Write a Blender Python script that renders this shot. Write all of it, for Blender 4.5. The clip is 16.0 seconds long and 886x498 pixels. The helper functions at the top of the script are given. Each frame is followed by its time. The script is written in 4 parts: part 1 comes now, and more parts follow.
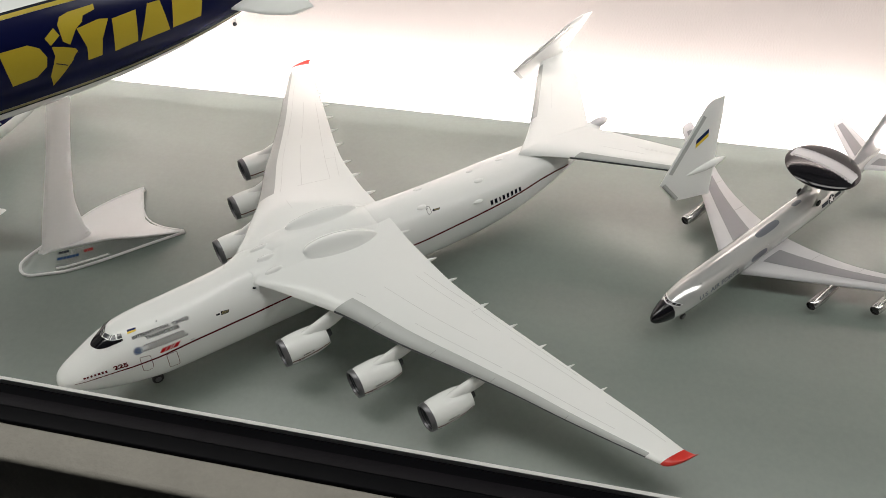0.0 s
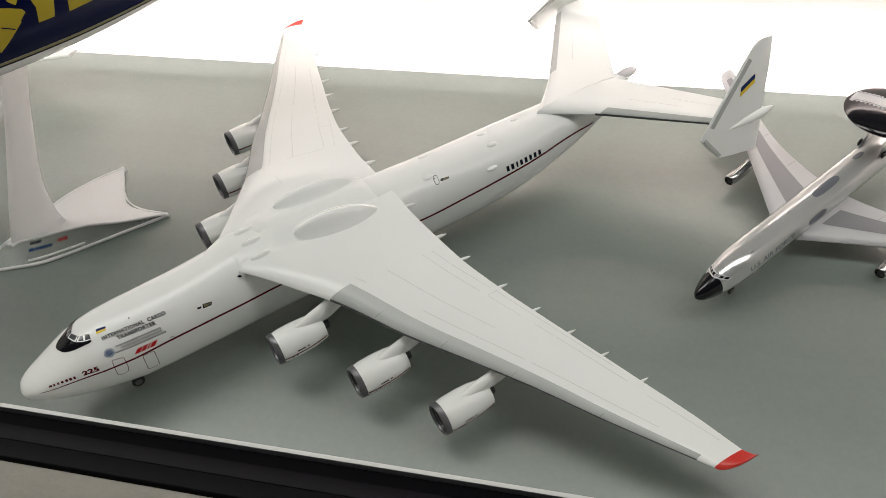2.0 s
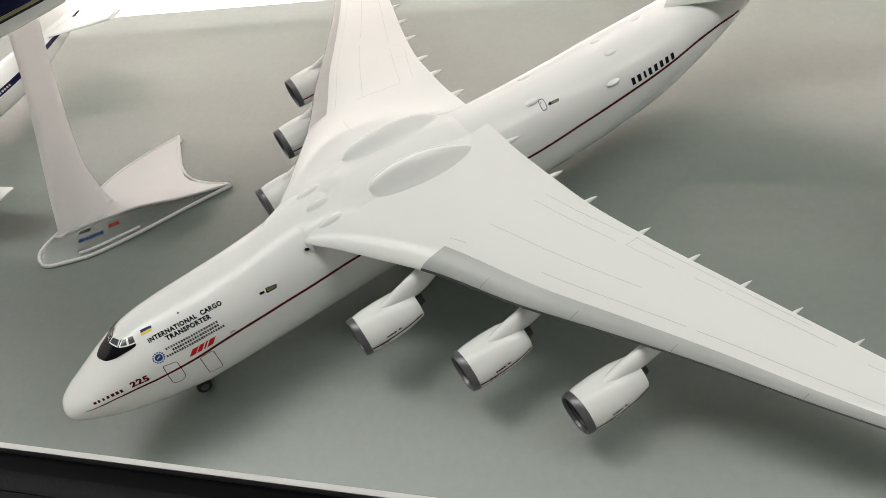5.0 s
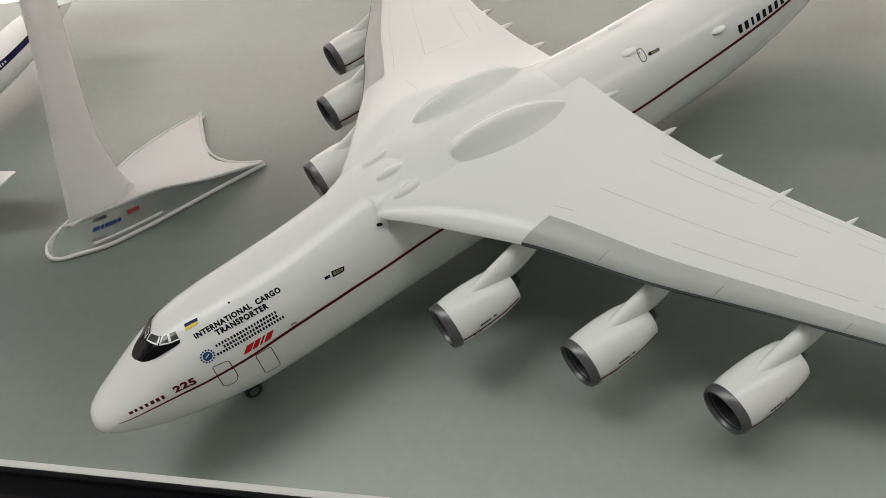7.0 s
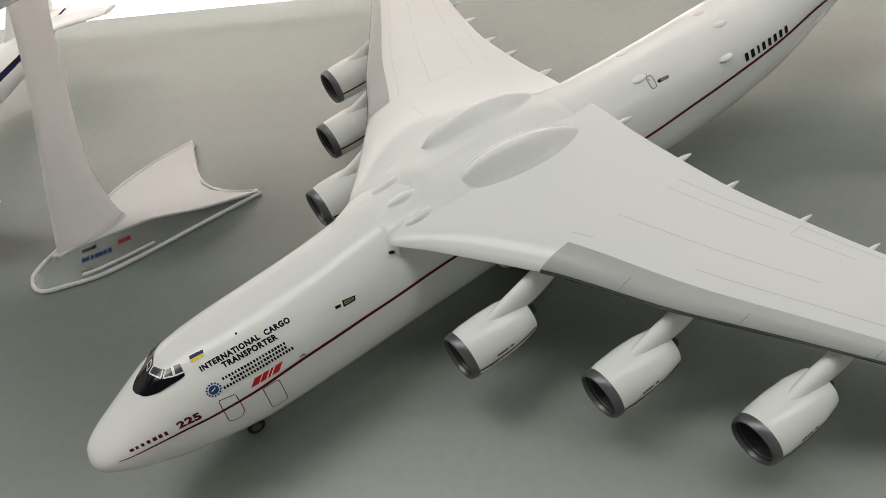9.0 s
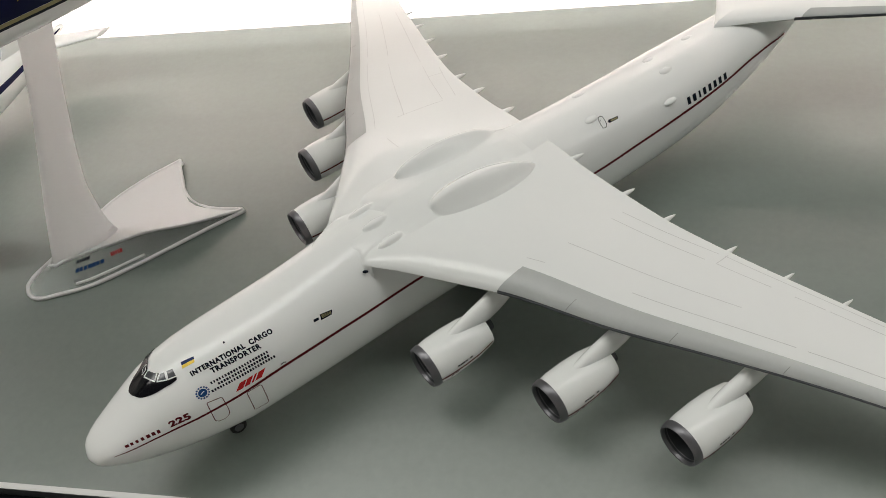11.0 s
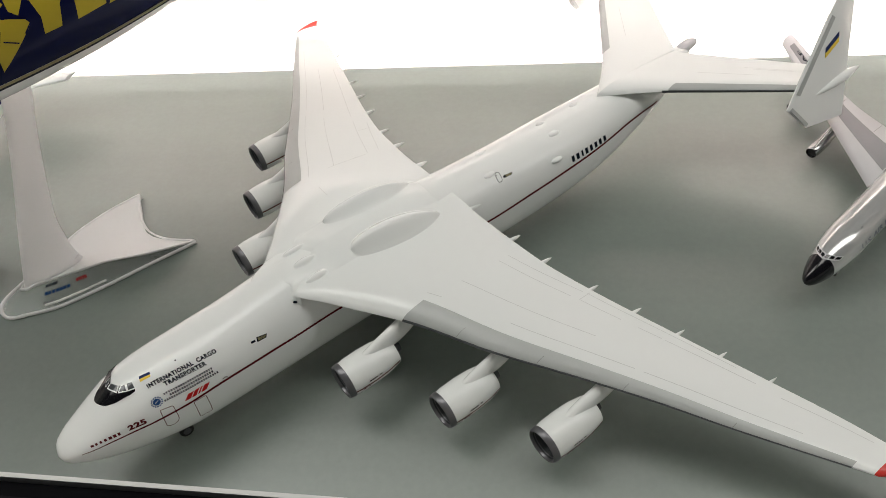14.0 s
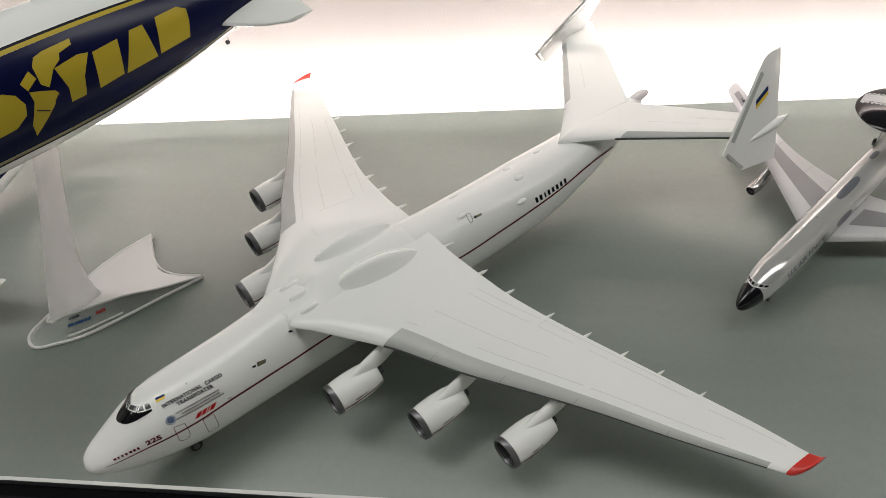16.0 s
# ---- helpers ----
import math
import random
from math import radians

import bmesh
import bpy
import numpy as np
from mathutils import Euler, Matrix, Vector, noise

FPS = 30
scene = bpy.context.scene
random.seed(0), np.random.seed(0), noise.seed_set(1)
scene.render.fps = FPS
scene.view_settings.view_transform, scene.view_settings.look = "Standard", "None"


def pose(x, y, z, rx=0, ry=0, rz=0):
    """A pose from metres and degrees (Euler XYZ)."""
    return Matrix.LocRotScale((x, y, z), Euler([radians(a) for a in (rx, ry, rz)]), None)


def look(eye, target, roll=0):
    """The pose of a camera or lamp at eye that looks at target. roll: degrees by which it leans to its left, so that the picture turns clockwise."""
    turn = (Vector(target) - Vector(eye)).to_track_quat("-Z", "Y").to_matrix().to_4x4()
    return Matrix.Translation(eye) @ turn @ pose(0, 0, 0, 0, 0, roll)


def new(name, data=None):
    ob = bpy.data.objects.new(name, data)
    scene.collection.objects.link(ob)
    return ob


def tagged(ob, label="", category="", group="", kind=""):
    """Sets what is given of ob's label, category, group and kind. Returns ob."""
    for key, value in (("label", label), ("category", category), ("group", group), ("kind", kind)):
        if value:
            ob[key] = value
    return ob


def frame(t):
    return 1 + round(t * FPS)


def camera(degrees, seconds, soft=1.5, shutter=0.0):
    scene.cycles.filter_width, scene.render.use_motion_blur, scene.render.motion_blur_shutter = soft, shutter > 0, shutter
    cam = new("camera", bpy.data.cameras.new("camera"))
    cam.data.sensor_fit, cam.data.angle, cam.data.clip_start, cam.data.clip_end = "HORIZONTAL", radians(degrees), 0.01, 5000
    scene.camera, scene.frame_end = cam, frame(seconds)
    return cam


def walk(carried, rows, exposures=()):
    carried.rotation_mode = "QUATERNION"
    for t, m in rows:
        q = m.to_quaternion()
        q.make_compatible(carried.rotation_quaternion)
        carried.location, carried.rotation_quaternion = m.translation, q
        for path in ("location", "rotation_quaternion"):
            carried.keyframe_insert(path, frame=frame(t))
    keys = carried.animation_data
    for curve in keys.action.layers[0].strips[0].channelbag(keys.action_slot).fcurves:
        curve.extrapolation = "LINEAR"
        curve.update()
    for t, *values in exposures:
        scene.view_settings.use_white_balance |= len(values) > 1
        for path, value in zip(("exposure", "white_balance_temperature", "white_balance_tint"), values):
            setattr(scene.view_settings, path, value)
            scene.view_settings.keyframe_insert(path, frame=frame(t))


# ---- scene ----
cam = camera(54.53, 16.0, soft=0.75)
PATH = [
    (0.0, (0.2840, -0.2250, 0.4027), (0.1896, 0.1198, 0.0532), -3.27),
    (0.5, (0.2838, -0.2145, 0.3933), (0.1852, 0.1303, 0.0450), -4.09),
    (1.0, (0.2817, -0.2064, 0.3841), (0.1824, 0.1375, 0.0350), -4.47),
    (1.5, (0.2802, -0.1920, 0.3717), (0.1782, 0.1462, 0.0179), -5.56),
    (2.0, (0.2791, -0.1792, 0.3591), (0.1724, 0.1512, -0.0007), -7.22),
    (2.5, (0.2798, -0.1685, 0.3505), (0.1666, 0.1536, -0.0149), -9.19),
    (3.0, (0.2821, -0.1583, 0.3422), (0.1605, 0.1569, -0.0264), -11.52),
    (3.5, (0.2819, -0.1481, 0.3317), (0.1474, 0.1627, -0.0362), -14.32),
    (4.0, (0.2761, -0.1373, 0.3193), (0.1249, 0.1652, -0.0490), -17.72),
    (4.5, (0.2667, -0.1273, 0.3023), (0.1001, 0.1710, -0.0628), -20.53),
    (7.0, (0.2010, -0.1064, 0.2517), (0.0458, 0.1979, -0.1134), -20.28),
    (7.5, (0.1906, -0.1038, 0.2466), (0.0443, 0.2048, -0.1186), -19.41),
    (8.0, (0.1838, -0.1030, 0.2455), (0.0431, 0.2123, -0.1161), -18.79),
    (10.5, (0.1883, -0.1196, 0.2653), (0.0612, 0.2088, -0.0896), -15.35),
    (11.0, (0.1948, -0.1240, 0.2745), (0.0729, 0.2055, -0.0813), -14.46),
    (11.5, (0.2027, -0.1275, 0.2822), (0.0847, 0.2024, -0.0745), -13.78),
    (12.0, (0.2077, -0.1321, 0.2903), (0.0949, 0.1978, -0.0682), -12.94),
    (12.5, (0.2123, -0.1402, 0.3024), (0.1027, 0.1908, -0.0559), -12.31),
    (13.0, (0.2171, -0.1458, 0.3118), (0.1112, 0.1872, -0.0458), -11.75),
    (13.5, (0.2219, -0.1508, 0.3198), (0.1201, 0.1848, -0.0366), -11.29),
    (14.0, (0.2283, -0.1565, 0.3275), (0.1303, 0.1804, -0.0288), -10.80),
    (14.5, (0.2370, -0.1617, 0.3353), (0.1409, 0.1761, -0.0205), -10.52),
    (15.0, (0.2430, -0.1694, 0.3450), (0.1470, 0.1704, -0.0089), -10.46),
    (15.5, (0.2478, -0.1798, 0.3569), (0.1500, 0.1634, 0.0066), -10.73),
    (16.0, (0.2523, -0.1871, 0.3695), (0.1527, 0.1583, 0.0220), -11.47),
]
walk(cam, [(t, look(eye, target, roll)) for t, eye, target, roll in PATH], exposures=((0, -0.08), (2.0, -0.06), (3.5, 0.12), (4.5, 0.15), (7, -0.12), (8, -0.14), (11, -0.1), (13, -0.10), (14.5, -0.12), (16, -0.24)))

# ---- world and lights ----
world = bpy.data.worlds.new("dim_room")
world.use_nodes = True
world.node_tree.nodes["Background"].inputs[0].default_value = (0.9, 0.95, 1.0, 1)
world.node_tree.nodes["Background"].inputs[1].default_value = 0.03
scene.world = world


def area_lamp(name, m, sx, sy, watts, colour):
    data = bpy.data.lights.new(name, "AREA")
    data.shape, data.size, data.size_y, data.energy, data.color = "RECTANGLE", sx, sy, watts, colour
    ob = new(name, data)
    ob.matrix_world = m
    return ob


# two lit strips end to end in the roof of the case, and a strip that washes the wall from below the shelf
area_lamp("roof_strip_light", pose(-0.57, 0.115, 0.88), 1.40, 0.22, 5.9, (1.0, 0.985, 0.935))
area_lamp("roof_strip_light", pose(0.97, 0.115, 0.88), 1.40, 0.22, 5.0, (1.0, 0.985, 0.935))
area_lamp("cove_strip_light", pose(0.2, 0.382, -0.060, 150), 2.6, 0.012, 9.0, (1.0, 0.90, 0.87))
# added strip, out of view, that brightens the wall and the shelf's back
area_lamp("added_upper_strip_light", pose(0.2, 0.382, 0.224, 60), 2.6, 0.012, 16.5, (1.0, 0.895, 0.87))


# ---- materials ----
def material(name, colour, rough=0.5, metal=0.0, var=0.06, scale=40.0, bump=0.0, bump_scale=300.0, coat=0.0, trans=0.0, sub=0.0, rough_var=0.0, spec=0.5, stretch=None):
    mat = bpy.data.materials.new(name)
    mat.use_nodes = True
    nt = mat.node_tree
    bsdf = nt.nodes["Principled BSDF"]
    bsdf.inputs["Roughness"].default_value = rough
    bsdf.inputs["Metallic"].default_value = metal
    bsdf.inputs["Coat Weight"].default_value = coat
    bsdf.inputs["Specular IOR Level"].default_value = spec
    bsdf.inputs["Coat Roughness"].default_value = 0.08
    bsdf.inputs["Transmission Weight"].default_value = trans
    bsdf.inputs["Subsurface Weight"].default_value = sub
    bsdf.inputs["Subsurface Radius"].default_value = (0.02, 0.02, 0.02)
    co = nt.nodes.new("ShaderNodeTexCoord")
    n1 = nt.nodes.new("ShaderNodeTexNoise")
    n1.inputs["Scale"].default_value, n1.inputs["Detail"].default_value = scale, 3.0
    n2 = nt.nodes.new("ShaderNodeTexNoise")
    n2.inputs["Scale"].default_value, n2.inputs["Detail"].default_value = scale * 14, 2.0
    if stretch:
        mp = nt.nodes.new("ShaderNodeMapping")
        mp.inputs["Scale"].default_value = stretch
        nt.links.new(co.outputs["Object"], mp.inputs["Vector"])
        nt.links.new(mp.outputs[0], n1.inputs["Vector"])
    else:
        nt.links.new(co.outputs["Object"], n1.inputs["Vector"])
    nt.links.new(co.outputs["Object"], n2.inputs["Vector"])
    add = nt.nodes.new("ShaderNodeMath")
    add.operation = "MULTIPLY_ADD"
    add.inputs[1].default_value = 0.35
    nt.links.new(n2.outputs["Fac"], add.inputs[0])
    nt.links.new(n1.outputs["Fac"], add.inputs[2])
    ramp = nt.nodes.new("ShaderNodeMapRange")
    ramp.inputs[1].default_value, ramp.inputs[2].default_value = 0.35, 1.0
    ramp.inputs[3].default_value, ramp.inputs[4].default_value = 1.0 - var, 1.0 + var
    nt.links.new(add.outputs[0], ramp.inputs[0])
    mix = nt.nodes.new("ShaderNodeVectorMath")
    mix.operation = "SCALE"
    mix.inputs[0].default_value = colour
    nt.links.new(ramp.outputs[0], mix.inputs["Scale"])
    nt.links.new(mix.outputs[0], bsdf.inputs["Base Color"])
    if rough_var:
        rr = nt.nodes.new("ShaderNodeMapRange")
        rr.inputs[3].default_value, rr.inputs[4].default_value = rough - rough_var, rough + rough_var
        nt.links.new(n1.outputs["Fac"], rr.inputs[0])
        nt.links.new(rr.outputs[0], bsdf.inputs["Roughness"])
    if bump:
        n3 = nt.nodes.new("ShaderNodeTexNoise")
        n3.inputs["Scale"].default_value, n3.inputs["Detail"].default_value = bump_scale, 2.0
        nt.links.new(co.outputs["Object"], n3.inputs["Vector"])
        bp = nt.nodes.new("ShaderNodeBump")
        bp.inputs["Strength"].default_value, bp.inputs["Distance"].default_value = 1.0, bump
        nt.links.new(n3.outputs["Fac"], bp.inputs["Height"])
        nt.links.new(bp.outputs[0], bsdf.inputs["Normal"])
    return mat


SHELF = material("shelf_grey", (0.145, 0.180, 0.157), 0.46, coat=0.5, var=0.2, scale=24.0, stretch=(0.10, 1.0, 1.0), bump=0.000008, bump_scale=900.0, rough_var=0.05, spec=1.0)
SHELF.node_tree.nodes["Principled BSDF"].inputs["Coat Roughness"].default_value = 0.42
SHELF.node_tree.nodes["Principled BSDF"].inputs["IOR"].default_value = 1.62
WALL = material("wall_paint", (0.50, 0.475, 0.455), 0.8, var=0.03, scale=5.0, bump=0.0004, bump_scale=600.0)
RAIL = material("black_rail", (0.004, 0.004, 0.005), 0.3, var=0.2, scale=20.0, bump=0.00003, bump_scale=600.0, spec=0.03)
LINER = material("white_liner", (0.7, 0.7, 0.68), 0.5, var=0.05)
LEDGE = material("beige_ledge", (0.30, 0.285, 0.25), 0.7, var=0.15, scale=30.0, bump=0.0003, bump_scale=500.0)
CABINET = material("cabinet_brown", (0.30, 0.28, 0.27), 0.7, var=0.1, scale=20.0)
ROOF = material("roof_paint", (0.14, 0.14, 0.14), 0.8, var=0.05, scale=5.0)
RAIL_STRIP = material("rail_strip", (0.007, 0.006, 0.008), 0.5, var=0.2, scale=60.0, bump=0.0001, bump_scale=900.0, spec=0.1)
DARK = material("dark_room", (0.05, 0.05, 0.05), 0.8, var=0.1, scale=3.0)
WHITE = material("gloss_white", (0.85, 0.87, 0.85), 0.11, var=0.012, scale=20.0, spec=0.27)
GREY = material("satin_grey", (0.44, 0.46, 0.445), 0.32, var=0.05, scale=60.0)
MIDGREY = material("mid_grey", (0.24, 0.24, 0.25), 0.4, var=0.05, scale=60.0)
LIGHTGREY = material("light_grey", (0.55, 0.55, 0.56), 0.35, var=0.03, scale=60.0)
RED = material("gloss_red", (0.62, 0.035, 0.025), 0.3, var=0.05)
LINE_RED = material("line_red", (0.10, 0.010, 0.014), 0.5, var=0.05, spec=0.15)
MARK_RED = material("mark_red", (0.5, 0.02, 0.02), 0.5, var=0.05, spec=0.15)
BLACK = material("gloss_black", (0.006, 0.006, 0.008), 0.12, var=0.1)
INK = material("dark_ink", (0.006, 0.010, 0.018), 0.55, var=0.1, spec=0.12)
NAVY = material("gloss_navy", (0.004, 0.006, 0.042), 0.22, var=0.06, scale=30.0, spec=0.22)
YELLOW = material("mark_yellow", (0.52, 0.40, 0.035), 0.35, var=0.05, spec=0.25)
OLIVE = material("mark_olive", (0.30, 0.27, 0.12), 0.4, var=0.05)
FLAG_BLUE = material("flag_blue", (0.006, 0.022, 0.10), 0.4, spec=0.15)
FLAG_YELLOW = material("flag_yellow", (0.75, 0.55, 0.03), 0.35)
SILVER = material("polished_silver", (0.55, 0.55, 0.54), 0.26, metal=1.0, var=0.04, scale=50.0, rough_var=0.05)
STEEL = material("dull_metal", (0.17, 0.17, 0.18), 0.38, metal=0.7, var=0.1, scale=80.0)
RUBBER = material("rubber", (0.02, 0.02, 0.02), 0.6, var=0.1)
FROST = material("frosted_plastic", (0.95, 0.945, 0.94), 0.42, var=0.03, scale=30.0)


def let_light_through(mat, share, colour):
    """Mixes light that passes through from behind into a milky plastic."""
    nt = mat.node_tree
    glow, mix = nt.nodes.new("ShaderNodeBsdfTranslucent"), nt.nodes.new("ShaderNodeMixShader")
    glow.inputs["Color"].default_value, mix.inputs[0].default_value = (*colour, 1), share
    nt.links.new(nt.nodes["Principled BSDF"].outputs[0], mix.inputs[1])
    nt.links.new(glow.outputs[0], mix.inputs[2])
    nt.links.new(mix.outputs[0], nt.nodes["Material Output"].inputs[0])


let_light_through(FROST, 0.25, (0.97, 0.96, 0.95))
MILKY = material("milky_clear_plastic", (0.93, 0.94, 0.95), 0.5, var=0.03, scale=30.0, trans=0.55)
let_light_through(MILKY, 0.32, (0.97, 0.96, 0.95))
LINE_GREY = material("engraved_line", (0.30, 0.30, 0.29), 0.6, var=0.1)
LINE_FAINT = material("faint_line", (0.64, 0.65, 0.635), 0.5, var=0.1)
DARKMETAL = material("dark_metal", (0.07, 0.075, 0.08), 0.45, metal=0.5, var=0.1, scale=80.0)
EMBLEM = material("mark_blue", (0.02, 0.07, 0.20), 0.5, var=0.1, spec=0.15)
SLATE = material("slate_grey", (0.13, 0.14, 0.16), 0.25, var=0.08)
PAINTED_METAL = material("grey_gloss_paint", (0.62, 0.63, 0.62), 0.14, metal=0.5, var=0.03, scale=50.0, coat=0.6)
CLEAR = material("clear_plastic", (0.92, 0.93, 0.92), 0.18, var=0.02, scale=40.0, trans=0.9)
GLASS_GREY = material("window_grey", (0.07, 0.075, 0.08), 0.12)
GLASS_DARK = material("window_dark", (0.01, 0.012, 0.014), 0.1)


# ---- mesh helpers ----
def finish(me, angle=38):
    bm = bmesh.new()
    bm.from_mesh(me)
    bmesh.ops.recalc_face_normals(bm, faces=bm.faces)
    for f in bm.faces:
        f.smooth = True
    for e in bm.edges:
        e.smooth = not (len(e.link_faces) == 2 and e.calc_face_angle(0) > radians(angle))
    bm.to_mesh(me)
    bm.free()
    return me


def mesh_of(verts, faces, angle=38):
    me = bpy.data.meshes.new("mesh")
    me.from_pydata([tuple(v) for v in verts], [], faces)
    return finish(me, angle)


def part(name, data, mat, parent=None, label="", m=None):
    """One mesh object; data is a mesh or a bmesh."""
    if isinstance(data, bmesh.types.BMesh):
        me = bpy.data.meshes.new(name)
        data.to_mesh(me)
        data.free()
        data = finish(me)
    if mat and not data.materials:
        data.materials.append(mat)
    ob = new(name, data)
    ob.parent = parent
    if m is not None:
        ob.matrix_local = m
    if label:
        ob["label"] = label
    return ob


def thing(name, m, label, category, group=""):
    ob = new(name)
    ob.empty_display_size = 0.02
    ob.matrix_world = m
    return tagged(ob, label, category, group)


def loft(rings, cap0=True, cap1=True, closed=True, angle=38):
    n = len(rings[0])
    verts = [p for r in rings for p in r]
    faces = []
    for i in range(len(rings) - 1):
        for j in range(n if closed else n - 1):
            k = (j + 1) % n
            faces.append((i * n + j, i * n + k, (i + 1) * n + k, (i + 1) * n + j))
    if cap0:
        faces.append(tuple(range(n - 1, -1, -1)))
    if cap1:
        faces.append(tuple(range((len(rings) - 1) * n, len(rings) * n)))
    return mesh_of(verts, faces, angle)


def box(sx, sy, sz, bevel=0.0, segs=2):
    bm = bmesh.new()
    bmesh.ops.create_cube(bm, size=1.0)
    bmesh.ops.scale(bm, vec=(sx, sy, sz), verts=bm.verts)
    if bevel:
        bmesh.ops.bevel(bm, geom=list(bm.edges), offset=bevel, segments=segs, affect="EDGES", profile=0.6)
    return bm


def pchip(xs, ys):
    """A smooth curve through the points that does not overshoot."""
    xs, ys = np.array(xs, float), np.array(ys, float)
    h = np.diff(xs)
    d = np.diff(ys) / h
    m = np.zeros(len(xs))
    m[0], m[-1] = d[0], d[-1]
    for i in range(1, len(xs) - 1):
        if d[i - 1] * d[i] > 0:
            w1, w2 = 2 * h[i] + h[i - 1], h[i] + 2 * h[i - 1]
            m[i] = (w1 + w2) / (w1 / d[i - 1] + w2 / d[i])

    def f(x):
        i = int(np.clip(np.searchsorted(xs, x) - 1, 0, len(h) - 1))
        t = (x - xs[i]) / h[i]
        t = min(max(t, 0.0), 1.0)
        return float((1 + 2 * t) * (1 - t) ** 2 * ys[i] + t * (1 - t) ** 2 * h[i] * m[i] + t * t * (3 - 2 * t) * ys[i + 1] + t * t * (t - 1) * h[i] * m[i + 1])
    return f


def foil(n=14):
    """Chord fractions and half thicknesses of a wing section, from the tail over the top to the nose and back below."""
    xs = [0.5 * (1 + math.cos(math.pi * i / n)) for i in range(n + 1)]
    return xs


def half_thick(x):
    return 5 * (0.2969 * math.sqrt(max(x, 0)) - 0.126 * x - 0.3516 * x * x + 0.2843 * x ** 3 - 0.1015 * x ** 4)


def wing_ring(le, te, thick, n=14, camber=0.2):
    """A closed section between two points in space; thick is the full thickness in metres, up is z."""
    le, te = Vector(le), Vector(te)
    xs = foil(n)
    up = Vector((0, 0, 1))
    ring = []
    for x in xs:
        ring.append(le.lerp(te, x) + up * thick * half_thick(x) * (1 + camber))
    for x in reversed(xs[1:-1]):
        ring.append(le.lerp(te, x) - up * thick * half_thick(x) * (1 - camber))
    return ring


def revolve(profile, segs=32, axis="X"):
    """Rings about the x axis from (x, r) pairs."""
    rings = []
    for x, r in profile:
        rings.append([Vector((x, r * math.cos(2 * math.pi * j / segs), r * math.sin(2 * math.pi * j / segs))) for j in range(segs)])
    return rings


def tube(points, radius, segs=10):
    """A round bar along points."""
    rings = []
    pts = [Vector(p) for p in points]
    for i, p in enumerate(pts):
        d = (pts[min(i + 1, len(pts) - 1)] - pts[max(i - 1, 0)]).normalized()
        a = d.orthogonal().normalized()
        b = d.cross(a)
        r = radius[i] if isinstance(radius, (list, tuple)) else radius
        rings.append([p + r * (a * math.cos(2 * math.pi * j / segs) + b * math.sin(2 * math.pi * j / segs)) for j in range(segs)])
    for i in range(1, len(rings)):
        # keep the rings from twisting
        best = min(range(segs), key=lambda k: sum((rings[i][(j + k) % segs] - rings[i - 1][j]).length_squared for j in range(segs)))
        rings[i] = rings[i][best:] + rings[i][:best]
    return loft(rings)


def ellipsoid(rx, ry, rz, segs=20, rows=10):
    bm = bmesh.new()
    bmesh.ops.create_uvsphere(bm, u_segments=segs, v_segments=rows, radius=1.0)
    bmesh.ops.scale(bm, vec=(rx, ry, rz), verts=bm.verts)
    return bm


def smooth_patch(fn, corners, off, nu=6, nv=6):
    """A patch over four corners (x, angle) given counterclockwise, laid on the surface fn(x, a, off)."""
    c0, c1, c2, c3 = [Vector((x, a)) for x, a in corners]
    rows = []
    for i in range(nu + 1):
        u = i / nu
        p, q = c0.lerp(c1, u), c3.lerp(c2, u)
        rows.append([fn(*p.lerp(q, j / nv), off) for j in range(nv + 1)])
    return loft(rows, False, False, closed=False)


def strip(fn, points, width, off):
    """A thin line through (x, angle) points on the surface fn; width in metres."""
    rows = []
    pts = [fn(x, a, off) for x, a in points]
    for i, (x, a) in enumerate(points):
        d = (pts[min(i + 1, len(pts) - 1)] - pts[max(i - 1, 0)]).normalized()
        e = fn(x, a + 2.0, off) - fn(x, a - 2.0, off)
        f = fn(x + 0.0004, a, off) - fn(x - 0.0004, a, off)
        nrm = e.cross(f).normalized()
        side = d.cross(nrm).normalized() * (width(x) if callable(width) else width) / 2
        rows.append([pts[i] - side, pts[i] + side])
    return loft(rows, False, False, closed=False)


def closed_strip(fn, points, width, off):
    return strip(fn, list(points) + [points[0]], width, off)


def letters(text, bold=0.025, spread=1.0):
    """The outline mesh of a line of text, scaled to a width of 1: points, faces and the height."""
    cu = bpy.data.curves.new("text", "FONT")
    cu.body, cu.resolution_u, cu.offset, cu.space_character = text, 3, bold, spread
    ob = new("text", cu)
    dg = bpy.context.evaluated_depsgraph_get()
    me = bpy.data.meshes.new_from_object(ob.evaluated_get(dg))
    pts = np.array([v.co[:2] for v in me.vertices])
    faces = [tuple(p.vertices) for p in me.polygons]
    bpy.data.objects.remove(ob)
    bpy.data.curves.remove(cu)
    bpy.data.meshes.remove(me)
    pts[:, 0] -= pts[:, 0].min()
    return pts / pts[:, 0].max(), faces


def text_on(fn, text, p0, p1, height, off, radius, bold=0.025, spread=1.0):
    """Text laid on the surface fn from (x, angle) p0 to p1 along its foot, with letters of that height."""
    pts, faces = letters(text, bold, spread)
    hmax = pts[:, 1].max()
    verts = []
    for u, v in pts:
        x, a = p0[0] + u * (p1[0] - p0[0]), p0[1] + u * (p1[1] - p0[1])
        verts.append(fn(x, a + math.degrees(v / hmax * height / radius), off))
    return mesh_of(verts, faces)


